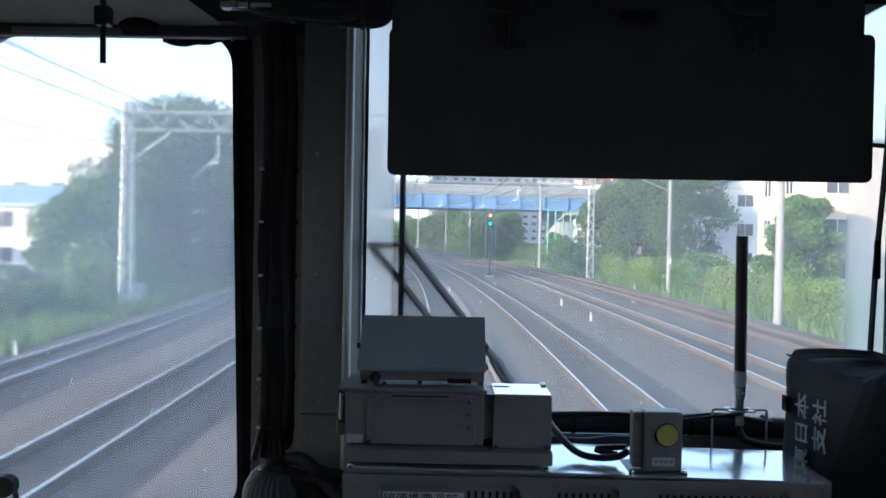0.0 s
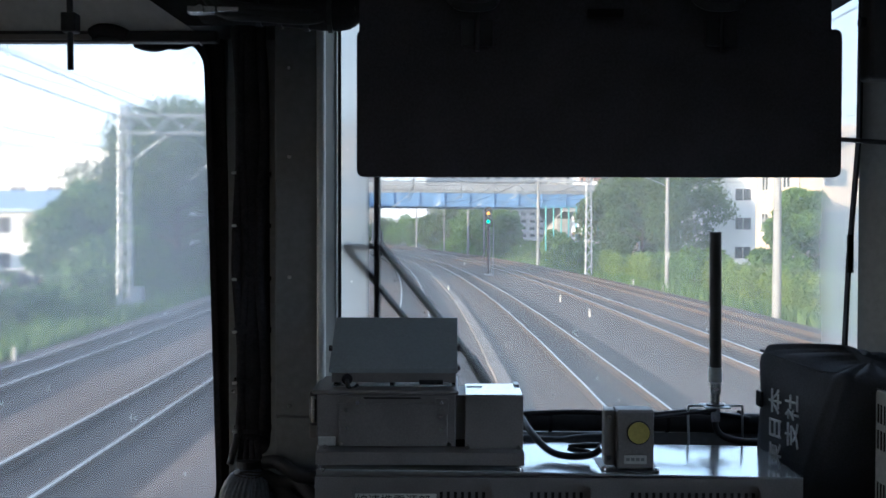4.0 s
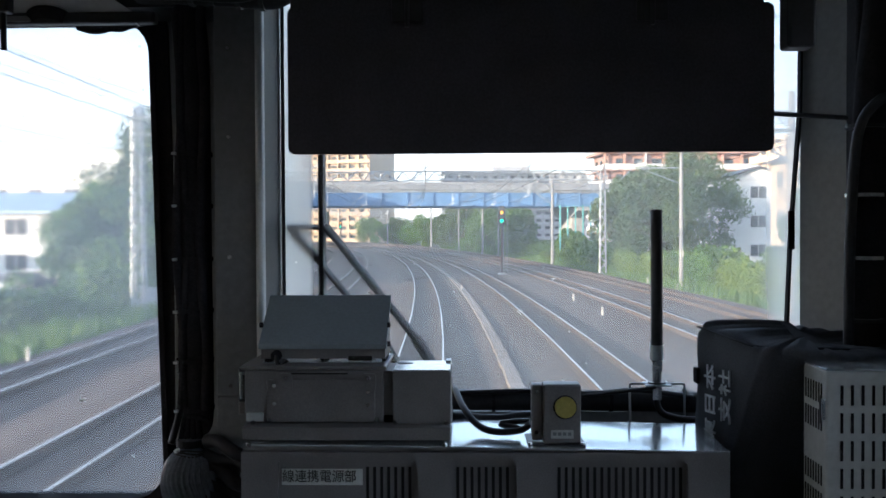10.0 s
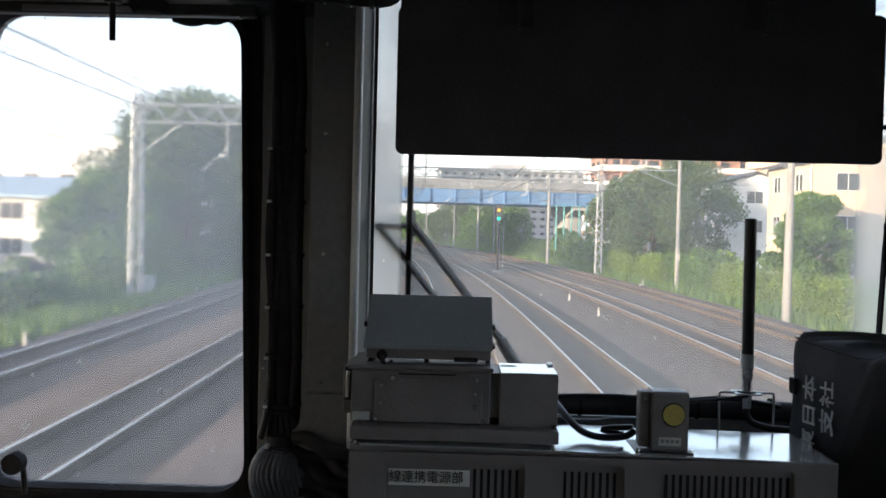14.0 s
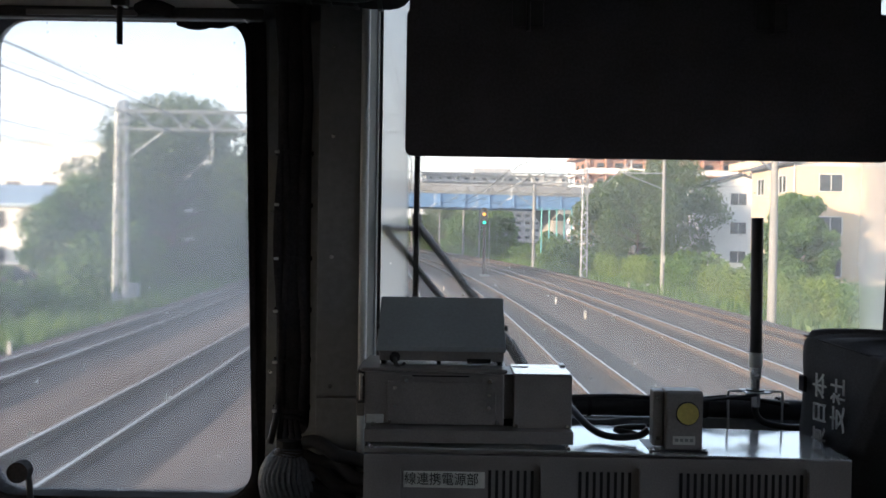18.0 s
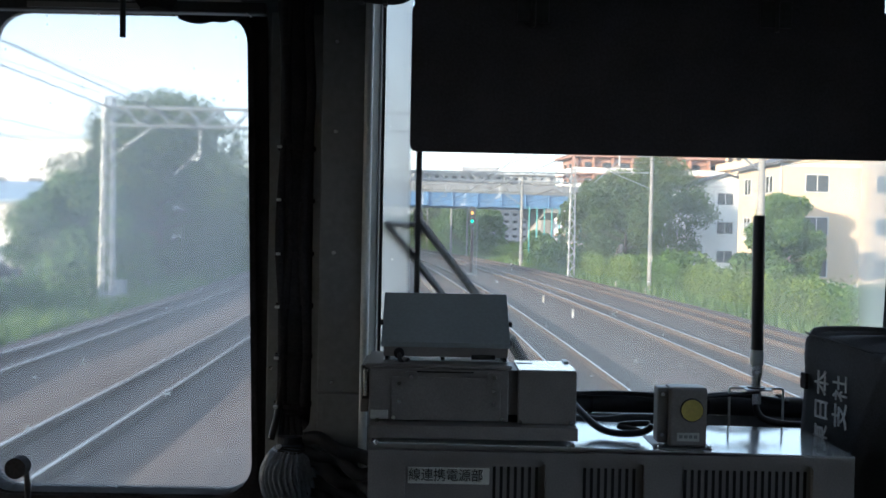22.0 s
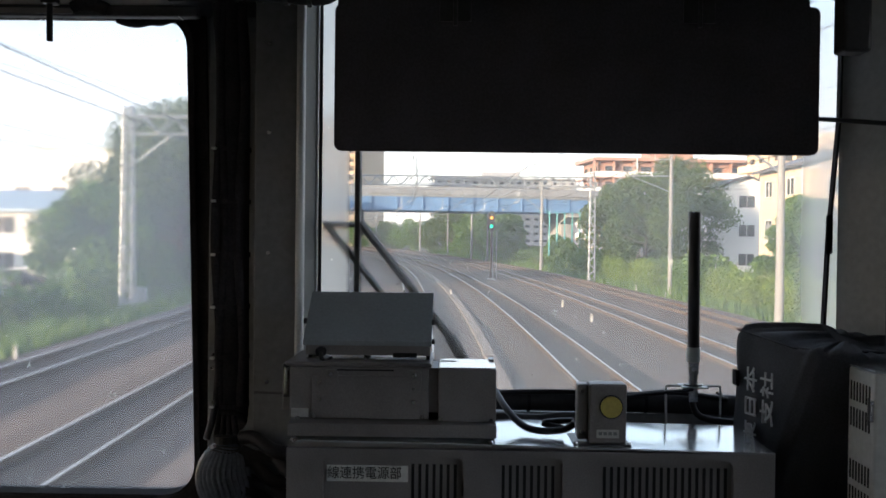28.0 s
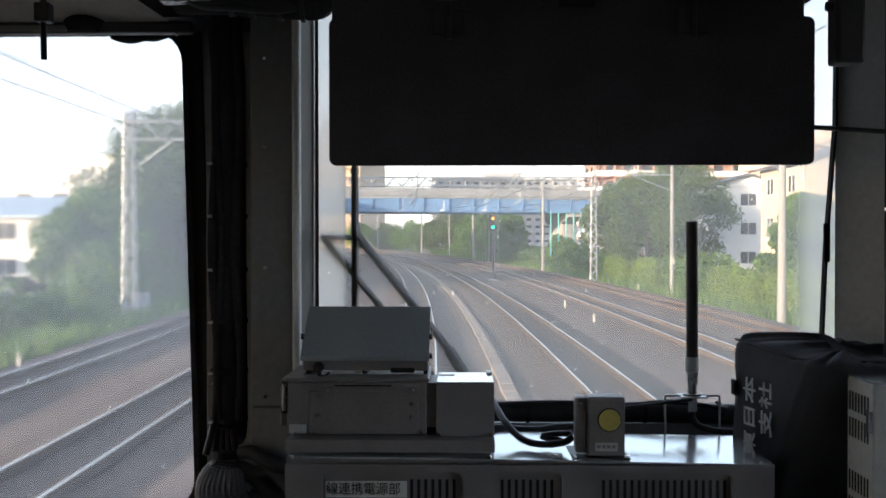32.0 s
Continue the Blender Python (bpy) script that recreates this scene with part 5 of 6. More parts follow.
for off in TRACKS[:5]:
    cat = thing("overhead_line", "overhead contact wire hung from a messenger wire", "overhead line", "overhead lines above the tracks", at=(off, 0, 5.2))
    part("contact_wire", wire_run(off, 5.15, 0.0, 0.011), "wire", cat)
    part("messenger_wire", wire_run(off, 6.0, 0.55, 0.012), "wire", cat)
    bm = bmesh.new()
    s = -10.0
    while s < 200:
        k = ((s - 40) / 50) % 1.0
        x, y = line(s, off)
        rod(bm, (x, y, 5.15), (x, y, 6.0 - 0.55 * 4 * k * (1 - k)), 0.007, 3)
        s += 5
    part("droppers", bm, "wire", cat)
for off, z, sag in ((-12.2, 8.6, 0.7), (-10.7, 8.6, 0.7), (13.7, 8.6, 0.7), (15.2, 8.6, 0.7), (15.6, 6.9, 0.5), (15.6, 6.2, 0.45), (14.4, 7.6, 0.6)):
    tagged(part("feeder_wire", wire_run(off, z, sag, 0.012, s1=100.0 if z > 8 else 200.0), "wire"), "black feeder wire strung between mast tops", "wire", "feeder wires")


# ---- plants ----
def leaf_quad(vs, fs, p, size, rng, flat=0.4):
    d = Vector((rng.gauss(0, 1), rng.gauss(0, 1), rng.gauss(0, 1) * flat + 0.15)).normalized()
    u = d.orthogonal().normalized()
    u = Matrix.Rotation(rng.uniform(0, math.tau), 3, d) @ u
    w = d.cross(u)
    b = len(vs)
    vs += [tuple(p - u * size), tuple(p + w * size * 0.45 + d * size * 0.12), tuple(p + u * size), tuple(p - w * size * 0.45 + d * size * 0.12)]
    fs.append((b, b + 1, b + 2, b + 3))


def leaves_mesh(name, clumps, count, size, material, seed):
    """Leaves spread over the shells of several clumps: (centre, radii)."""
    rng = random.Random(seed)
    vs, fs = [], []
    weights = [r[0] * r[1] + r[2] * r[1] for c, r in clumps]
    for _ in range(count):
        c, r = rng.choices(clumps, weights)[0]
        d = Vector((rng.gauss(0, 1), rng.gauss(0, 1), rng.gauss(0, 1))).normalized()
        k = rng.uniform(0.25, 1.0) ** 0.5 + rng.gauss(0, 0.06)
        p = Vector((c[0] + d.x * r[0] * k, c[1] + d.y * r[1] * k, max(c[2] + d.z * r[2] * k, 0.03)))
        leaf_quad(vs, fs, p, size * rng.uniform(0.6, 1.3), rng, 0.9)
    me = bpy.data.meshes.new(name)
    me.from_pydata(vs, [], fs)
    me.materials.append(M[material])
    return me


def tree_thing(h, spread, seed, material, label, leaves=5200, size=0.24, low=0.28, full=0.4):
    rng = random.Random(seed)
    tree = thing("tree", label, "tree", "trees along the line")
    bm = bmesh.new()
    pts = [(0, 0, -0.7), (0.1, 0.05, h * 0.2), (-0.08, 0.1, h * 0.45), (0.1, -0.05, h * 0.72)]
    for i in range(3):
        rod(bm, pts[i], pts[i + 1], 0.045 * h * 0.5 * (1 - 0.25 * i), 9, 0.045 * h * 0.5 * (1 - 0.25 * (i + 1)))
    clumps = []
    for i in range(26):
        a, z = i * 2.4 + rng.uniform(-0.5, 0.5), h * (low + (0.95 - low) * (i / 25) ** 0.9) + rng.uniform(-0.05, 0.05) * h
        wide = spread * math.sin(math.pi * min(1, 0.25 + 0.68 * i / 25)) * rng.uniform(full, 1.0)
        c = (wide * math.cos(a), wide * math.sin(a), z)
        rod(bm, (0, 0, z * 0.72), c, 0.035 * h * 0.22, 6, 0.02)
        k = spread * rng.uniform(0.20, 0.40) * (1 + 0.3 * (full > 0.5))
        clumps.append((c, (k, k, k * rng.uniform(0.6, 0.85))))
    clumps.append(((0, 0, h * 0.62), (spread * 0.42, spread * 0.42, h * 0.24)))
    part("trunk", bm, "bark", tree)
    crown = new("crown", leaves_mesh("crown", clumps, leaves, size, material, seed))
    crown.parent = tree
    return tree


def bush_mesh(seed, wide, high, count, size, material):
    rng = random.Random(seed)
    clumps = []
    for i in range(6):
        k = rng.uniform(0.35, 0.6)
        clumps.append(((rng.uniform(-0.6, 0.6) * wide, rng.uniform(-0.6, 0.6) * wide, high * rng.uniform(0.2, 0.62)), (wide * k, wide * k, high * rng.uniform(0.25, 0.42))))
    return leaves_mesh("foliage", clumps, count, size, material, seed)


def bush_thing(seed, wide, high, count, size, material, label):
    b = thing("bush", label, "bush", "bushes along the line")
    f = new("foliage", bush_mesh(seed, wide, high, count, size, material))
    f.parent = b
    bm = bmesh.new()
    for i in range(4):
        a = i * 1.7
        rod(bm, (0.05 * math.cos(a), 0.05 * math.sin(a), -0.1), (wide * 0.4 * math.cos(a), wide * 0.4 * math.sin(a), high * 0.6), 0.025, 5, 0.008)
    part("stems", bm, "bark", b)
    return b


rng = random.Random(11)
bushes = [bush_thing(21, 1.5, 1.9, 1500, 0.13, "leaf_mid", "dense green bush on the trackside verge"),
          bush_thing(22, 1.7, 2.4, 1700, 0.15, "leaf_mid", "tall green bush on the trackside verge"),
          bush_thing(23, 1.4, 1.5, 1500, 0.12, "leaf_light", "yellow-green vine-covered bush beside the tracks"),
          bush_thing(24, 1.9, 2.1, 1600, 0.16, "leaf_dark", "dark green shrub beside the tracks")]
spots = []
s = 22.0
while s < 190:
    spots.append((s, 18.6 + rng.uniform(-0.9, 1.3), rng.choice((0, 1, 2, 2, 3)), rng.uniform(0.75, 1.2)))
    if rng.random() < 0.6:
        spots.append((s + 1, 21 + rng.uniform(-1, 1.5), rng.choice((0, 1, 3)), rng.uniform(0.9, 1.35)))
    s += 2.3
s = 16.0
while s < 190:
    spots.append((s, -12.6 - rng.uniform(0, 1.6), rng.choice((0, 2, 0, 2)), rng.uniform(0.5, 0.95)))
    if 30 < s < 100:
        spots.append((s + 0.6, -14.6 - rng.uniform(0, 1.2), rng.choice((0, 1, 3)), rng.uniform(0.8, 1.2)))
    if rng.random() < 0.6:
        spots.append((s + 1.2, -16.4 - rng.uniform(0, 2), rng.choice((0, 1, 2)), rng.uniform(0.7, 1.15)))
    s += 2.7
for i, (s, off, kind, size) in enumerate(spots):
    x, y = line(s, off)
    m = pose(x, y, -0.62, 0, 0, rng.uniform(0, 360))
    if i < 4:
        bushes[i].matrix_basis = m
        bushes[i].scale = (size, size, size)
        continue
    c = copy_thing(bushes[kind], m)
    c.scale = (size, size, size * rng.uniform(0.85, 1.15))

for s, off, h, spread, seed, mat_name, label, low in (
        (60, 24.6, 6.3, 2.6, 31, "leaf_mid", "rounded green tree behind the trackside hedge", 0.15),
        (84, 21.4, 8.8, 3.6, 32, "leaf_dark", "tall dark green tree beside the line", 0.1),
        (92, 26.6, 11.2, 4.6, 56, "leaf_dark", "tall dark green tree beside the line", 0.1),
        (104, 24.0, 9.6, 4.0, 57, "leaf_dark", "dark green tree behind the trackside trees", 0.1),
        (106, 18.6, 3.6, 2.2, 33, "leaf_mid", "low leafy green tree beside the line", 0.15),
        (136, 36.0, 10.0, 5.0, 34, "leaf_dark", "tall dark green tree beside the line", 0.25),
        (146, 20.0, 7.0, 4.0, 35, "leaf_mid", "rounded green tree near the overpass", 0.2),
        (168, 19.5, 8.0, 4.5, 36, "leaf_mid", "rounded green tree beyond the overpass", 0.2),
        (63, -15.4, 11.6, 6.6, 37, "leaf_dark", "great dome-shaped dark green tree across the verge", 0.08),
        (54, -17.8, 6.6, 3.8, 58, "leaf_mid", "leafy green tree in front of a larger one", 0.08),
        (80, -21.0, 7.5, 3.8, 38, "leaf_dark", "dark green tree across the verge", 0.18),
        (98, -17.0, 8.0, 4.2, 39, "leaf_mid", "leafy green tree across the verge", 0.15),
        (127, -17.0, 8.0, 4.2, 40, "leaf_dark", "dark green tree across the verge", 0.15),
        (150, -19.0, 9.0, 5.0, 41, "leaf_mid", "leafy green tree near the overpass", 0.15),
        (182, -19.0, 9.0, 5.0, 42, "leaf_mid", "leafy green tree beyond the overpass", 0.22),
        (200, 22.0, 10.0, 5.5, 43, "leaf_dark", "tall green tree beyond the overpass", 0.22),
        (176, 21.0, 6.5, 4.2, 45, "leaf_mid", "rounded green tree beyond the overpass", 0.15),
        (205, 19.0, 7.0, 4.6, 46, "leaf_dark", "dark green tree beyond the overpass", 0.15),
        (232, 19.5, 7.0, 5.0, 47, "leaf_mid", "rounded green tree far down the line", 0.15),
        (262, 19.0, 7.0, 5.0, 48, "leaf_dark", "dark green tree far down the line", 0.15),
        (295, 18.5, 7.5, 5.5, 49, "leaf_mid", "rounded green tree far down the line", 0.15),
        (440, 78.0, 9.0, 6.0, 52, "leaf_mid", "rounded green tree at the far bend", 0.12),
        (444, 68.0, 9.0, 6.5, 54, "leaf_dark", "dark green tree at the far bend", 0.12),
        (452, 58.0, 9.0, 6.5, 55, "leaf_mid", "leafy green tree at the far bend", 0.12),
        (448, 88.0, 9.5, 6.5, 53, "leaf_dark", "dark green tree at the far bend", 0.12),
        (250, -17.0, 7.0, 5.0, 50, "leaf_dark", "dark green tree far down the line", 0.15),
        (285, -17.5, 7.0, 5.0, 51, "leaf_mid", "rounded green tree far down the line", 0.15),
        (225, -8.0 - 12, 9.0, 5.0, 44, "leaf_mid", "leafy green tree beyond the overpass", 0.22)):
    x, y = line(s, off)
    t = tree_thing(h, spread, seed, mat_name, label, 52000 if h > 11.5 else 20000 if s < 95 else 10000, 0.15 if s < 95 else 0.21, low, 0.72 if h > 11.5 or s in (84, 92) else 0.4)
    t.matrix_basis = pose(x, y, -0.62, 0, 0, seed * 37)

def conifer_thing(h, spread, seed):
    """A narrow conifer: straight trunk, drooping tiers of twigs."""
    rng = random.Random(seed)
    tree = thing("conifer", "narrow dark conifer standing beside a broad tree", "tree", "trees along the line")
    bm = rod(bmesh.new(), (0, 0, -0.7), (0, 0, h * 0.97), 0.16, 9, 0.02)
    clumps = []
    for i in range(46):
        z, a = h * (0.16 + 0.8 * i / 45), i * 2.4 + rng.uniform(-0.3, 0.3)
        w = spread * (1 - (z / h) ** 1.4) * rng.uniform(0.55, 1.05) + 0.12
        c = (w * 0.6 * math.cos(a), w * 0.6 * math.sin(a), z - 0.15 * w)
        rod(bm, (0, 0, z), (w * math.cos(a), w * math.sin(a), z - 0.3 * w), 0.03, 5, 0.01)
        clumps.append((c, (w * 0.5 + 0.1, w * 0.5 + 0.1, 0.28 + 0.1 * w)))
    part("trunk", bm, "bark", tree)
    crown = new("crown", leaves_mesh("crown", clumps, 9000, 0.11, "leaf_dark", seed))
    crown.parent = tree
    return tree


conifer_thing(11.0, 2.3, 61).matrix_basis = pose(*line(63, -19.6), -0.62, 0, 0, 20)

# clipped vine-covered hedge along the edge of the ballast
for k in range(6):
    x, y = line(33 + 9 * k, 16.9)
    hg = thing("hedge", "yellow-green vine-covered hedge along the ballast edge", "hedge", "hedges along the line", at=(x, y, -0.62))
    rng = random.Random(70 + k)
    clumps = [((rng.uniform(-0.12, 0.12), -4.4 + 0.55 * j, rng.uniform(1.0, 1.3)), (rng.uniform(0.4, 0.55), 0.6, rng.uniform(1.0, 1.2))) for j in range(17)]
    f = new("foliage", leaves_mesh("foliage", clumps, 4600, 0.085, "leaf_light" if k % 3 else "leaf_mid", 80 + k))
    f.parent = hg
    bm = bmesh.new()
    for j in range(6):
        rod(bm, (0, -4 + 1.6 * j, -0.05), (0.05, -3.9 + 1.6 * j, 1.2), 0.02, 5)
    st = part("stems", bm, "bark")
    st.parent = hg


def grass_strip(name, off0, off1, s0, s1, count, high, seed, material="grass"):
    rng = random.Random(seed)
    vs, fs = [], []
    for _ in range(count):
        k = rng.random() ** 1.4
        s, off = s0 + (s1 - s0) * k, rng.uniform(off0, off1)
        x, y = line(s, off)
        h = high * rng.uniform(0.4, 1.2) * (0.6 + 0.8 * abs(noise.noise((x * 0.25, y * 0.25, seed))))
        a, w = rng.uniform(0, math.tau), (0.03 + 0.00045 * s) * rng.uniform(0.7, 1.6)
        dx, dy, b = math.cos(a) * w, math.sin(a) * w, len(vs)
        lx, ly = rng.gauss(0, 0.22) * h, rng.gauss(0, 0.22) * h
        z = -0.62 if abs(off) > 12.4 else -0.42
        vs += [(x - dx, y - dy, z), (x + dx, y + dy, z), (x + dx * 0.5 + lx * 0.5, y + dy * 0.5 + ly * 0.5, z + h * 0.6), (x + lx, y + ly, z + h)]
        fs += [(b, b + 1, b + 2), (b, b + 2, b + 3)]
    me = bpy.data.meshes.new(name)
    me.from_pydata(vs, [], fs)
    me.materials.append(M[material])
    return tagged(new(name, me), "tall green grass and weeds on the verge", "grass", kind="stuff")


grass_strip("verge_grass", -17.5, -10.9, 12, 190, 42000, 0.8, 1)
grass_strip("verge_grass", 15.2, 19.0, 16, 190, 30000, 0.8, 2)
grass_strip("far_grass", -40, -17, 20, 160, 24000, 0.7, 3)
grass_strip("far_grass", 18.5, 34, 24, 160, 16000, 0.8, 4)


# ---- buildings ----
def window_set(parent, x, y, z, w, h, axis, d, panes=2):
    """A framed window on a wall face; axis 'y' faces along the line, 'x' faces across it; d is the outward sign."""
    def bx(a0, a1, o0, o1, z0, z1, **k):
        lo, hi = min(o0, o1), max(o0, o1)
        return B(x + a0, x + a1, y + lo, y + hi, z + z0, z + z1, **k) if axis == "y" else B(x + lo, x + hi, y + a0, y + a1, z + z0, z + z1, **k)
    win = part("window", bx(-w / 2, w / 2, 0.005 * d, 0.03 * d, 0, h), "pane", parent)
    bm = bmesh.new()
    def fb(a0, a1, z0, z1):
        lo, hi = (0.03 * d, 0.08 * d) if d > 0 else (0.08 * d, 0.03 * d)
        if axis == "y":
            box(bm, x + a0, x + a1, y + lo, y + hi, z + z0, z + z1)
        else:
            box(bm, x + lo, x + hi, y + a0, y + a1, z + z0, z + z1)
    fb(-w / 2 - 0.06, -w / 2, -0.06, h + 0.06)
    fb(w / 2, w / 2 + 0.06, -0.06, h + 0.06)
    fb(-w / 2, w / 2, h, h + 0.06)
    fb(-w / 2, w / 2, -0.06, 0)
    for i in range(1, panes):
        fb(-w / 2 + w * i / panes - 0.025, -w / 2 + w * i / panes + 0.025, 0, h)
    part("frame", bm, "frame_white", win)
    return win


def gable_roof(bm, x0, x1, y0, y1, z, rise, over=0.5, along="y", thick=0.18):
    if along == "y":
        m = (x0 + x1) / 2
        o = [(x0 - over, z - over * rise / (m - x0)), (m, z + rise), (x1 + over, z - over * rise / (m - x0)), (x1 + over, z - over * rise / (m - x0) + thick), (m, z + rise + thick), (x0 - over, z - over * rise / (m - x0) + thick)]
        prism(bm, o, y0 - over, y1 + over, "y")
    else:
        m = (y0 + y1) / 2
        o = [(y0 - over, z - over * rise / (m - y0)), (m, z + rise), (y1 + over, z - over * rise / (m - y0)), (y1 + over, z - over * rise / (m - y0) + thick), (m, z + rise + thick), (y0 - over, z - over * rise / (m - y0) + thick)]
        prism(bm, o, x0 - over, x1 + over, "x")
    return bm


def house(label, s, off, w, d, h, wall, roof, rise=1.6, storeys=2, along="y", windows=True):
    x, y = line(s, off)
    hs = thing("house", label, "house", "houses along the line", at=(x, y, -0.62))
    x0, x1, y0, y1 = x - w / 2, x + w / 2, y - d / 2, y + d / 2
    bm = B(x0, x1, y0, y1, -0.62, h)
    if rise:
        m = (x0 + x1) / 2 if along == "y" else (y0 + y1) / 2
        if along == "y":
            prism(bm, [(x0, h), (x1, h), (m, h + rise)], y0, y1, "y")
        else:
            prism(bm, [(y0, h), (y1, h), (m, h + rise)], x0, x1, "x")
    part("wall", bm, wall, hs)
    bm = bmesh.new()
    if rise:
        gable_roof(bm, x0, x1, y0, y1, h, rise, along=along)
    else:
        box(bm, x0 - 0.15, x1 + 0.15, y0 - 0.15, y1 + 0.15, h, h + 0.35, bevel=0.03)
    part("roof", bm, roof, hs)
    if windows:
        side = -1 if off > 0 else 1
        for f in range(storeys):
            z = 0.3 + f * (h + 0.3) / storeys
            for k in range(max(1, int(w / 3.2))):
                window_set(hs, x0 + w * (k + 0.5) / max(1, int(w / 3.2)), y0, z + 0.3, 1.5, 1.1, "y", -1)
            for k in range(max(1, int(d / 3.4))):
                window_set(hs, x0 if side < 0 else x1, y0 + d * (k + 0.5) / max(1, int(d / 3.4)), z + 0.3, 1.4, 1.1, "x", side)
        part("gutter", rod(bmesh.new(), (x0 - 0.06, y0 - 0.06, -0.6), (x0 - 0.06, y0 - 0.06, h), 0.05, 6), "frame_white", hs)
        part("downpipe", rod(bmesh.new(), (x1 + 0.06, y0 - 0.06, -0.6), (x1 + 0.06, y0 - 0.06, h), 0.045, 6), "frame_white", hs)
        # eaves band, and a balcony with an upright-bar railing on the track side
        part("eaves_band", B(x0 - 0.05, x1 + 0.05, y0 - 0.05, y1 + 0.05, h - 0.28, h - 0.06), "frame_white", hs)
        if storeys > 1 and h > 5:
            bx0, bx1 = (x0 - 1.1, x0 - 0.005) if side < 0 else (x1 + 0.005, x1 + 1.1)
            zb = 0.25 + (h + 0.3) / storeys
            bal = part("balcony", B(bx0, bx1, y0 + 0.5, y0 + min(d - 0.5, 4.5), zb - 0.15, zb, bevel=0.02), "frame_white", hs)
            xo = bx0 + 0.04 if side < 0 else bx1 - 0.04
            bm = bmesh.new()
            ya, yb = y0 + 0.55, y0 + min(d - 0.55, 4.45)
            nb = int((yb - ya) / 0.16)
            for q in range(nb + 1):
                rod(bm, (xo, ya + (yb - ya) * q / nb, zb), (xo, ya + (yb - ya) * q / nb, zb + 1.05), 0.018, 4)
            for q in range(7):
                xq = bx0 + (bx1 - bx0) * q / 6
                rod(bm, (xq, ya, zb), (xq, ya, zb + 1.05), 0.018, 4)
            rod(bm, (xo, ya, zb + 1.05), (xo, yb, zb + 1.05), 0.035, 6)
            rod(bm, (bx0, ya, zb + 1.05), (bx1, ya, zb + 1.05), 0.035, 6)
            part("railing", bm, "galv", bal)
        dr = part("door", B(x0 + 0.4, x0 + 1.3, y0 - 0.05, y0 - 0.004, -0.6, 1.45, bevel=0.01), "bark", hs)
        part("handle", rod(bmesh.new(), (x0 + 1.2, y0 - 0.09, 0.35), (x0 + 1.2, y0 - 0.09, 0.6), 0.02, 6), "steel", dr)
        ac = part("air_conditioner", B(x0 - 0.4, x0 - 0.02, y0 + 0.6, y0 + 1.4, 0.0, 0.65, bevel=0.03), "frame_white", hs)
    return hs


house("cream rendered four-storey building beside the line", 98, 55.0, 14, 14, 11.5, "cream_wall", "cream_wall", 0, 4)
house("tan rendered house with a tiled gable roof", 118, 43.0, 7.5, 8, 5.2, "tan_wall", "roof_tile", 1.7, 2, "x")
house("white two-storey house with a grey tiled roof", 114, 34.0, 6.5, 7, 5.2, "white_wall", "roof_tile", 1.6, 2)
house("narrow white three-storey house", 98, 34.4, 6, 9, 8.2, "white_wall", "roof_tile", 1.0, 3)
house("cream rendered three-storey house lit by low sun", 68, 31.0, 9.5, 9, 8.2, "cream_wall", "roof_tile", 1.5, 3)
house("cream house with a grey tiled roof", 152, 43.0, 8, 8, 5.4, "cream_wall", "roof_tile", 1.6, 2)

# low white workshops across the verge
for label, s, off, w, d, h, wall, roof, rise in (
        ("long white workshop with a blue-grey sheet roof", 72, -27.5, 10, 14, 4.6, "white_wall", "roof_metal", 1.5),
        ("white factory hall with a flat roof", 108, -34.5, 22, 26, 11.5, "white_wall", "roof_metal", 0),
        ("grey clad warehouse beside the line", 54, -42, 8, 10, 3.2, "grey_wall", "roof_metal", 0.9),
        ("pale blue flat-roofed workshop", 86, -28.5, 7, 9, 5.0, "white_wall", "roof_metal", 1.2),
        ("white office block behind the workshops", 138, -46, 18, 18, 11, "white_wall", "grey_wall", 0)):
    house(label, s, off, w, d, h, wall, roof, rise, 2 if h > 4 else 1, "x" if rise else "y")


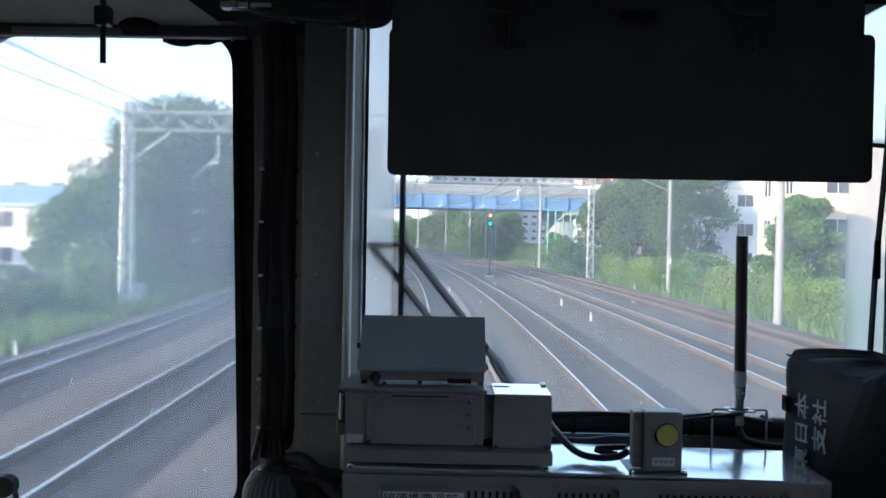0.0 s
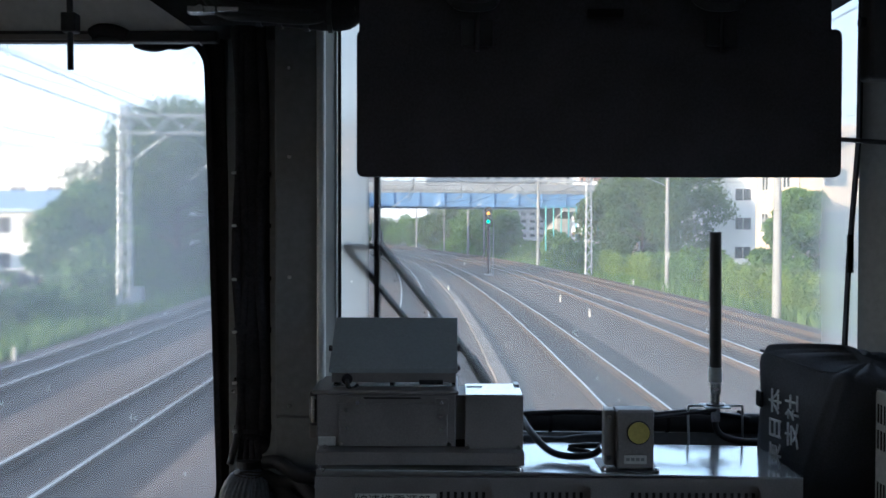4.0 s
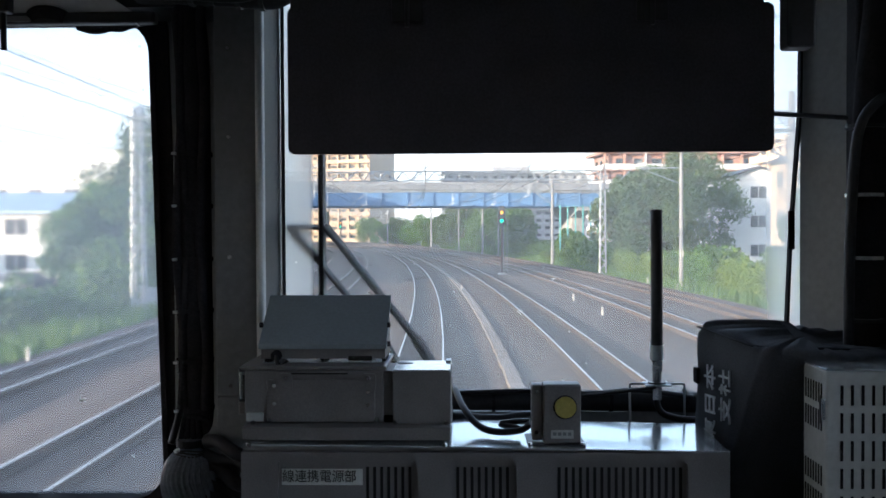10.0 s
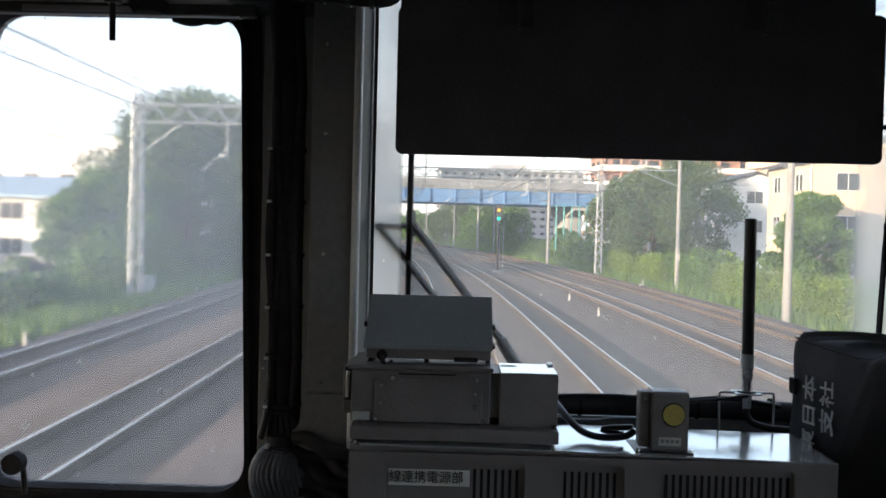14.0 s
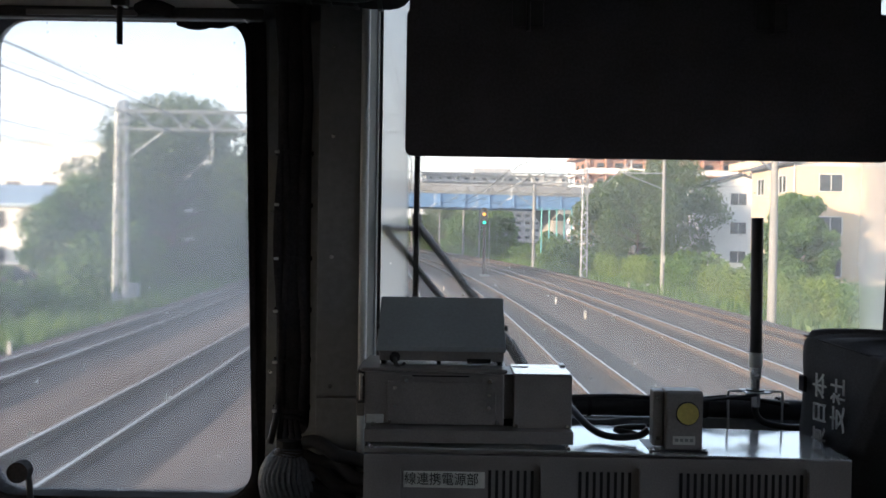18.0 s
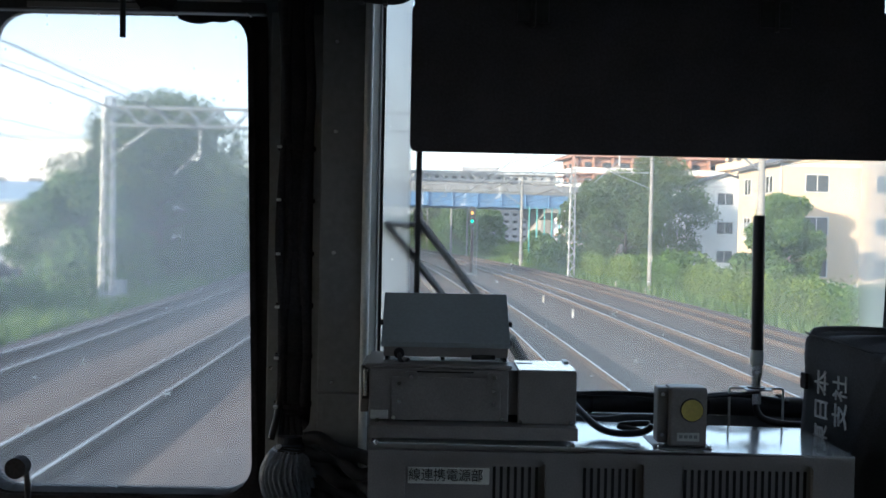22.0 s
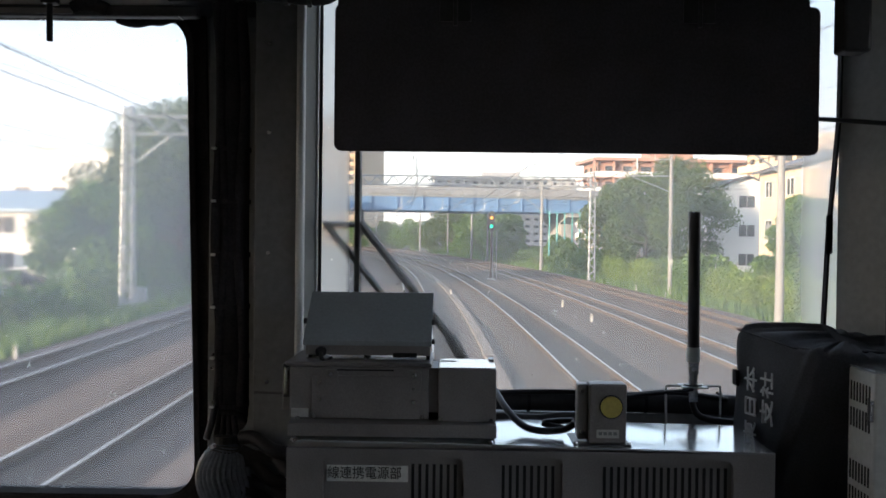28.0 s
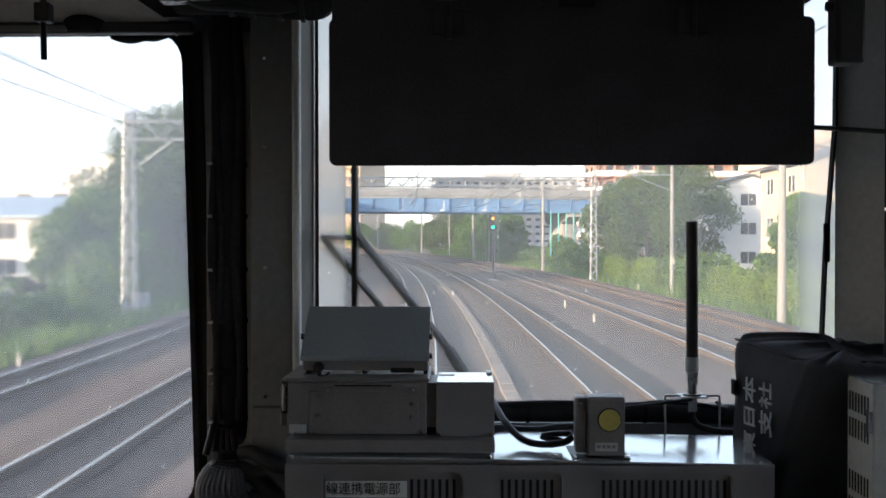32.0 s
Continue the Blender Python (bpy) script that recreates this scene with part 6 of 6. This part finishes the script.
def block_of_flats(label, s, off, w, d, storeys, wall, seed, turn=0.0, floor_h=2.9, rail=None):
    """Flats with a slab, a parapet and recessed dark openings on each floor, facing along the line and towards it."""
    x, y = line(s, off)
    bl = thing("apartment_building", label, "building", "apartment buildings", at=(x, y, -0.62))
    h = storeys * floor_h
    x0, x1, y0, y1 = -w / 2, w / 2, -d / 2, d / 2
    R = Matrix.Translation((x, y, 0)) @ Matrix.Rotation(turn, 4, "Z")

    def add(name, bm, mat_name, parent=bl, lab=""):
        bmesh.ops.transform(bm, matrix=R, verts=bm.verts)
        return part(name, bm, mat_name, parent, lab)
    add("wall", B(x0 + 1.2, x1 - 1.2, y0 + 1.2, y1 - 1.2, -0.62, h), wall)
    add("roof", B(x0 - 0.2, x1 + 0.2, y0 - 0.2, y1 + 0.2, h, h + 0.6, bevel=0.05), wall)
    add("roof_house", B(-w * 0.15, w * 0.1, -d * 0.2, d * 0.2, h + 0.6, h + 3.2, bevel=0.05), wall)
    bays = max(3, int(w / 3.6))
    for f in range(storeys):
        z = f * floor_h - 0.3
        bal = add("balcony", B(x0, x1, y0, y0 + 1.25, z, z + 0.22), wall)
        add("parapet", B(x0, x1, y0, y0 + 0.12, z + 0.22, z + 1.25), rail or wall, bal)
        add("side_balcony", B(x0, x0 + 1.25, y0 + 1.25, y1, z, z + 0.22), wall)
        add("side_parapet", B(x0, x0 + 0.12, y0 + 0.12, y1, z + 0.22, z + 1.2), rail or wall)
        for k in range(bays):
            a = x0 + 1.6 + (w - 3.2) * (k + 0.5) / bays
            add("window", B(a - 0.95, a + 0.95, y0 + 1.14, y0 + 1.19, z + 0.3, z + 2.3), "pane")
        for k in range(max(2, int(d / 4.2))):
            a = y0 + 1.6 + (d - 3.2) * (k + 0.5) / max(2, int(d / 4.2))
            add("window", B(x0 + 1.14, x0 + 1.19, a - 0.9, a + 0.9, z + 0.3, z + 2.3), "pane")
    for k in range(bays + 1):
        a = x0 + (w - 0.3) * k / bays
        add("party_wall", B(a, a + 0.25, y0 + 0.13, y0 + 1.2, -0.62, h), wall)
    return bl


block_of_flats("red tiled apartment building with pale balconies", 185, 61, 34, 14, 6, "red_wall", 1, 0.12, rail="white_wall")
block_of_flats("cream high-rise flats lit by low sun", 330, 20, 26, 30, 13, "tan_wall", 2, -0.25)
block_of_flats("wide grey apartment building in the distance", 390, 104, 60, 16, 9, "grey_wall", 3, 0.1)
block_of_flats("white banded multi-storey building across the verge", 205, -70, 36, 22, 6, "white_wall", 4, -0.15)

block_of_flats("cream six-storey apartment building behind the houses", 158, 78, 30, 14, 6, "cream_wall", 6, 0.1)
block_of_flats("white banded multi-storey building above a car park", -185, -46, 40, 60, 9, "white_wall", 5, 0.0)

# retaining wall and railings further back along the line
wall = thing("retaining_wall", "tall stained concrete retaining wall with pale handrails", "retaining wall", at=(*line(-150, 17.8), -0.62))
for k in range(24):
    y = -255 + 7.5 * k
    part("panel", B(17.6 + 0.02 * (k % 3), 18.3, y, y + 7.44, -0.62, 7.6, bevel=0.03), "concrete", wall)
    part("buttress", B(17.3, 17.6, y + 3.5, y + 3.9, -0.62, 6.8, bevel=0.02), "concrete", wall)
    rl = part("handrail", rod(bmesh.new(), (18.0, y, 8.6), (18.0, y + 7.5, 8.6), 0.03, 6), "marker_white", wall)
    part("rail_post", rod(bmesh.new(), (18.0, y + 0.3, 7.6), (18.0, y + 0.3, 8.62), 0.03, 6), "marker_white", wall)
low = thing("track_wall", "pale concrete low wall beside the approach track", "wall", at=(2.6, -150, -0.62))
for k in range(40):
    y = -250 + 4 * k
    part("panel", B(2.45, 2.62, y, y + 3.97, -0.62, 0.75, bevel=0.015), "old_concrete", low)

# ---- overpass, fence posts, signal, markers ----
def overpass(label, s, skew, girder, z0=6.3, length=150.0, wide=11.0, fences=True):
    x, y = line(s, 2)
    R = Matrix.Translation((x, y, 0)) @ Matrix.Rotation(skew, 4, "Z")
    br = thing("road_overpass", label, "bridge", "", at=(x, y, -0.62))

    def add(name, bm, mat_name, parent=br, lab=""):
        bmesh.ops.transform(bm, matrix=R, verts=bm.verts)
        return part(name, bm, mat_name, parent, lab)
    L = length / 2
    add("deck", B(-L, L, -wide / 2, wide / 2, z0 + 1.75, z0 + 2.05), "bridge_shade")
    for yy in (-wide / 2 + 0.2, -wide / 6, wide / 6, wide / 2 - 0.2):
        g = add("girder", B(-L, L, yy - 0.09, yy + 0.09, z0 + 0.05, z0 + 1.745), girder)
        add("girder_flange", B(-L, L, yy - 0.25, yy + 0.25, z0, z0 + 0.048), girder, g)
    n = int(length / 3.2)
    for i in range(n):
        a = -L + length * (i + 0.5) / n
        add("stiffener", B(a - 0.03, a + 0.03, -wide / 2 - 0.10, -wide / 2 + 0.108, z0 + 0.05, z0 + 1.74), girder)
    for d in (-1, 1):
        add("parapet", B(-L, L, d * wide / 2 - 0.15, d * wide / 2 + 0.15, z0 + 2.055, z0 + 3.0, bevel=0.03), "bridge_shade")
        bm = bmesh.new()
        for i in range(int(length / 2)):
            rod(bm, (-L + 2 * i, d * wide / 2, z0 + 3.0), (-L + 2 * i, d * wide / 2, z0 + 4.0), 0.03, 4)
        for zz in (3.5, 4.0):
            rod(bm, (-L, d * wide / 2, z0 + zz), (L, d * wide / 2, z0 + zz), 0.03, 4)
        add("railing", bm, "galv")
    for a in (-46, -20, 22, 46):
        pier = add("pier", B(a - 0.9, a + 0.9, -wide * 0.22, wide * 0.22, -0.62, z0 - 1.3, bevel=0.25), "concrete")
        bm = prism(bmesh.new(), [(-wide / 2 + 0.3, z0), (wide / 2 - 0.3, z0), (wide / 2 - 0.3, z0 - 0.5), (wide * 0.22, z0 - 1.4), (-wide * 0.22, z0 - 1.4), (-wide / 2 + 0.3, z0 - 0.5)], a - 1.0, a + 1.0, axis="x")
        add("pier_head", bm, "concrete", pier)
    return br


overpass("blue steel girder road overpass on concrete piers", 124, 0.26, "bridge_blue")
overpass("pale green steel girder overpass over the line", -48, -0.05, "bridge_pale", 7.0, 120)

for k in range(9):
    x, y = line(104 + 0.5 * k, 16.0 + 0.95 * k)
    p = thing("net_post", "tall teal steel post of a safety net", "post", "teal net posts", at=(x, y, -0.62))
    part("post", rod(bmesh.new(), (x, y, -0.62), (x, y, 6.0), 0.07, 8), "teal", p)
    part("cross_arm", rod(bmesh.new(), (x, y - 0.02, 5.7), (x - 0.5, y - 0.02, 6.1), 0.035, 6), "teal", p)
    part("base", B(x - 0.2, x + 0.2, y - 0.2, y + 0.2, -0.62, -0.3, bevel=0.02), "concrete", p)

pw = thing("panel_wall", "beige concrete panel wall behind the trackside bushes", "wall", at=(*line(110, 20.6), -0.62))
for k in range(16):
    x, y = line(84 + 2.02 * k, 21.0)
    x1, y1 = line(86.02 + 2.02 * k, 21.0)
    a = math.atan2(y1 - y, x1 - x)
    m = Matrix.Rotation(a, 3, "Z")
    bm = B(-1.0, 1.0, -0.06, 0.06, -0.62, 2.2, bevel=0.012, seg=1)
    bmesh.ops.transform(bm, matrix=Matrix.Translation(((x + x1) / 2, (y + y1) / 2, 0)) @ m.to_4x4(), verts=bm.verts)
    part("panel", bm, "wall_panel", pw)
    part("post", B(x - 0.1, x + 0.1, y - 0.1, y + 0.1, -0.62, 2.32, bevel=0.01), "concrete", pw)

x, y = line(74, 6.5)
sig = thing("railway_signal", "two-light railway signal showing green on a grey post", "signal", at=(x, y, -0.3))
part("post", rod(bmesh.new(), (x, y, -0.3), (x, y, 4.9), 0.085, 12), "rail_web", sig)
head = part("signal_head", prism(bmesh.new(), rounded(x - 0.28, x + 0.28, 3.5, 5.1, 0.26), y - 0.16, y - 0.10), "signal_black", sig)
part("housing", B(x - 0.2, x + 0.2, y - 0.095, y + 0.25, 3.6, 5.0, bevel=0.03), "signal_black", sig)
for z, mat_name in ((4.6, "amber_lamp"), (3.95, "green_lamp")):
    part("light", rod(bmesh.new(), (x, y - 0.18, z), (x, y - 0.165, z), 0.13, 18), mat_name, head)
    hood = bmesh.new()
    prism(hood, [(x + 0.17 * math.cos(radians(a)), z + 0.17 * math.sin(radians(a))) for a in range(-10, 191, 20)] + [(x + 0.15 * math.cos(radians(a)), z + 0.15 * math.sin(radians(a))) for a in range(190, -11, -20)], y - 0.42, y - 0.162)
    part("hood", hood, "signal_black", head)
bm = bmesh.new()
for z in [0.2 + 0.35 * i for i in range(10)]:
    rod(bm, (x + 0.12, y + 0.1, z), (x + 0.42, y + 0.1, z), 0.015, 5)
for dx in (0.12, 0.42):
    rod(bm, (x + dx, y + 0.1, -0.3), (x + dx, y + 0.1, 4.2), 0.018, 5)
part("ladder", bm, "galv", sig)
part("foot", B(x - 0.3, x + 0.3, y - 0.3, y + 0.3, -0.3, -0.08, bevel=0.02), "concrete", sig)
x, y = line(150, -6.85)
sig2 = copy_thing(sig, pose(x, y, -0.3))

for s, off in ((38, 7.0), (46, 7.1), (62, 14.6), (30, 14.8), (25, -10.5), (82, 11.0), (54, 2.1), (96, 7.0)):
    x, y = line(s, off)
    mk = thing("trackside_marker", "small white marker post in the ballast", "marker post", "trackside markers", at=(x, y, -0.25))
    part("post", B(x - 0.045, x + 0.045, y - 0.04, y + 0.04, -0.25, 0.12, bevel=0.01), "marker_white", mk)
    part("band", B(x - 0.048, x + 0.048, y - 0.043, y + 0.043, 0.04, 0.07), "rust_orange", mk)

# trackside boxes and a low fence at the verge
for s, off, h in ((44, -12.9, 0.6), (70, -12.8, 0.7)):
    x, y = line(s, off)
    bx_ = thing("relay_box", "pale grey steel relay box on the verge", "equipment box", "relay boxes", at=(x, y, -0.6))
    part("case", B(x - 0.35, x + 0.35, y - 0.25, y + 0.25, -0.4, h, bevel=0.02), "galv", bx_)
    part("plinth", B(x - 0.4, x + 0.4, y - 0.3, y + 0.3, -0.62, -0.401), "concrete", bx_)
    part("door", B(x - 0.31, x + 0.31, y - 0.262, y - 0.251, -0.3, h - 0.1, bevel=0.004), "galv", bx_)
fence = thing("verge_fence", "low white pipe fence along the verge", "fence", at=(*line(50, -18.5), -0.62))
for i in range(46):
    x, y = line(24 + 2.4 * i, -18.6)
    part("post", rod(bmesh.new(), (x, y, -0.62), (x, y, 0.55), 0.04, 6), "marker_white", fence)
for z in (0.1, 0.5):
    bm = bmesh.new()
    for i in range(45):
        rod(bm, (*line(24 + 2.4 * i, -18.6), z), (*line(26.4 + 2.4 * i, -18.6), z), 0.03, 5)
    part("rail", bm, "marker_white", fence)
fence2 = thing("line_fence", "grey concrete-post fence behind the bushes", "fence", at=(*line(60, 24.0), -0.62))
for i in range(40):
    x, y = line(30 + 3 * i, 23.3)
    part("post", B(x - 0.06, x + 0.06, y - 0.06, y + 0.06, -0.62, 0.9), "concrete", fence2)
    x1, y1 = line(33 + 3 * i, 23.3)
    bm = bmesh.new()
    for z in (-0.1, 0.3, 0.75):
        rod(bm, (x, y, z), (x1, y1, z), 0.025, 5)
    part("rail", bm, "galv", fence2)


# ---- parked cars on the yard across the verge ----
def car(label, paint, s, off, turn):
    c = thing("parked_car", label, "car", "parked cars")
    prof = [(-2.1, 0.32), (-2.15, 0.62), (-2.0, 0.88), (-1.15, 0.98), (-0.55, 1.44), (0.95, 1.48), (1.65, 1.02), (2.05, 0.95), (2.1, 0.35)]
    bm = prism(bmesh.new(), prof, -0.82, 0.82, axis="y")
    es = [e for e in bm.edges if abs(e.verts[0].co.y - e.verts[1].co.y) < 0.01]
    bmesh.ops.bevel(bm, geom=es, offset=0.09, segments=3, affect="EDGES")
    part("body", bm, paint, c, smooth=False)
    for d in (-1, 1):
        part("side_window", prism(bmesh.new(), [(-1.0, 1.0), (-0.5, 1.38), (0.85, 1.41), (1.4, 1.04)], d * 0.80, d * 0.826, axis="y"), "pane", c)
    bm = bmesh.new()
    prism(bm, [(-1.135, 1.015), (-0.605, 1.425), (-0.62, 1.445), (-1.15, 1.035)], -0.68, 0.68, axis="y")
    part("windscreen", bm, "pane", c)
    part("rear_window", prism(bmesh.new(), [(1.60, 1.075), (1.02, 1.45), (1.035, 1.47), (1.615, 1.095)], -0.66, 0.66, axis="y"), "pane", c)
    for px in (-1.3, 1.3):
        for d in (-1, 1):
            w = part("wheel", rod(bmesh.new(), (px, d * 0.66, 0.31), (px, d * 0.86, 0.31), 0.31, 18), "tyre", c)
            part("rim", rod(bmesh.new(), (px, d * 0.861, 0.31), (px, d * 0.872, 0.31), 0.2, 12), "galv", w)
    for d in (-1, 1):
        part("headlight", B(-2.16, -2.08, d * 0.6 - 0.17, d * 0.6 + 0.17, 0.66, 0.8, bevel=0.02), "insulator", c)
        part("tail_light", B(2.04, 2.10, d * 0.64 - 0.12, d * 0.64 + 0.12, 0.68, 0.86, bevel=0.02), "red_wall", c)
    part("bumper", B(-2.2, -2.1, -0.75, 0.75, 0.34, 0.54, bevel=0.03), paint, c)
    x, y = line(s, off)
    c.matrix_basis = pose(x, y, -0.612, 0, 0, turn)
    return c


tagged(part("yard", ribbon(bmesh.new(), -36, -19.2, -0.612, -0.612, 26, 62), "asphalt"), "grey asphalt parking yard across the verge", "road", kind="structure")
tagged(part("yard", ribbon(bmesh.new(), -36, -16.5, -0.612, -0.612, -225, -120), "asphalt"), "grey asphalt car park below the banded building", "road", kind="structure")
for k in range(14):
    car(("white", "silver", "dark")[k % 3] + " hatchback in the car park row", ("car_white", "car_silver", "car_dark")[k % 3], -215 + 6.4 * k, -19.5, 78 + 3 * (k % 2))
car("white hatchback parked on the yard", "car_white", 50, -24.0, 12)
car("silver hatchback parked on the yard", "car_silver", 53.2, -24.6, 10)
car("dark blue hatchback parked on the yard", "car_dark", 56.4, -24.2, 12)
car("white hatchback parked at the yard's end", "car_white", 59.6, -24.8, 8)
car("silver hatchback parked by the fence", "car_silver", 46.8, -24.2, 14)
car("dark hatchback parked by the fence", "car_dark", 43.6, -23.8, 12)
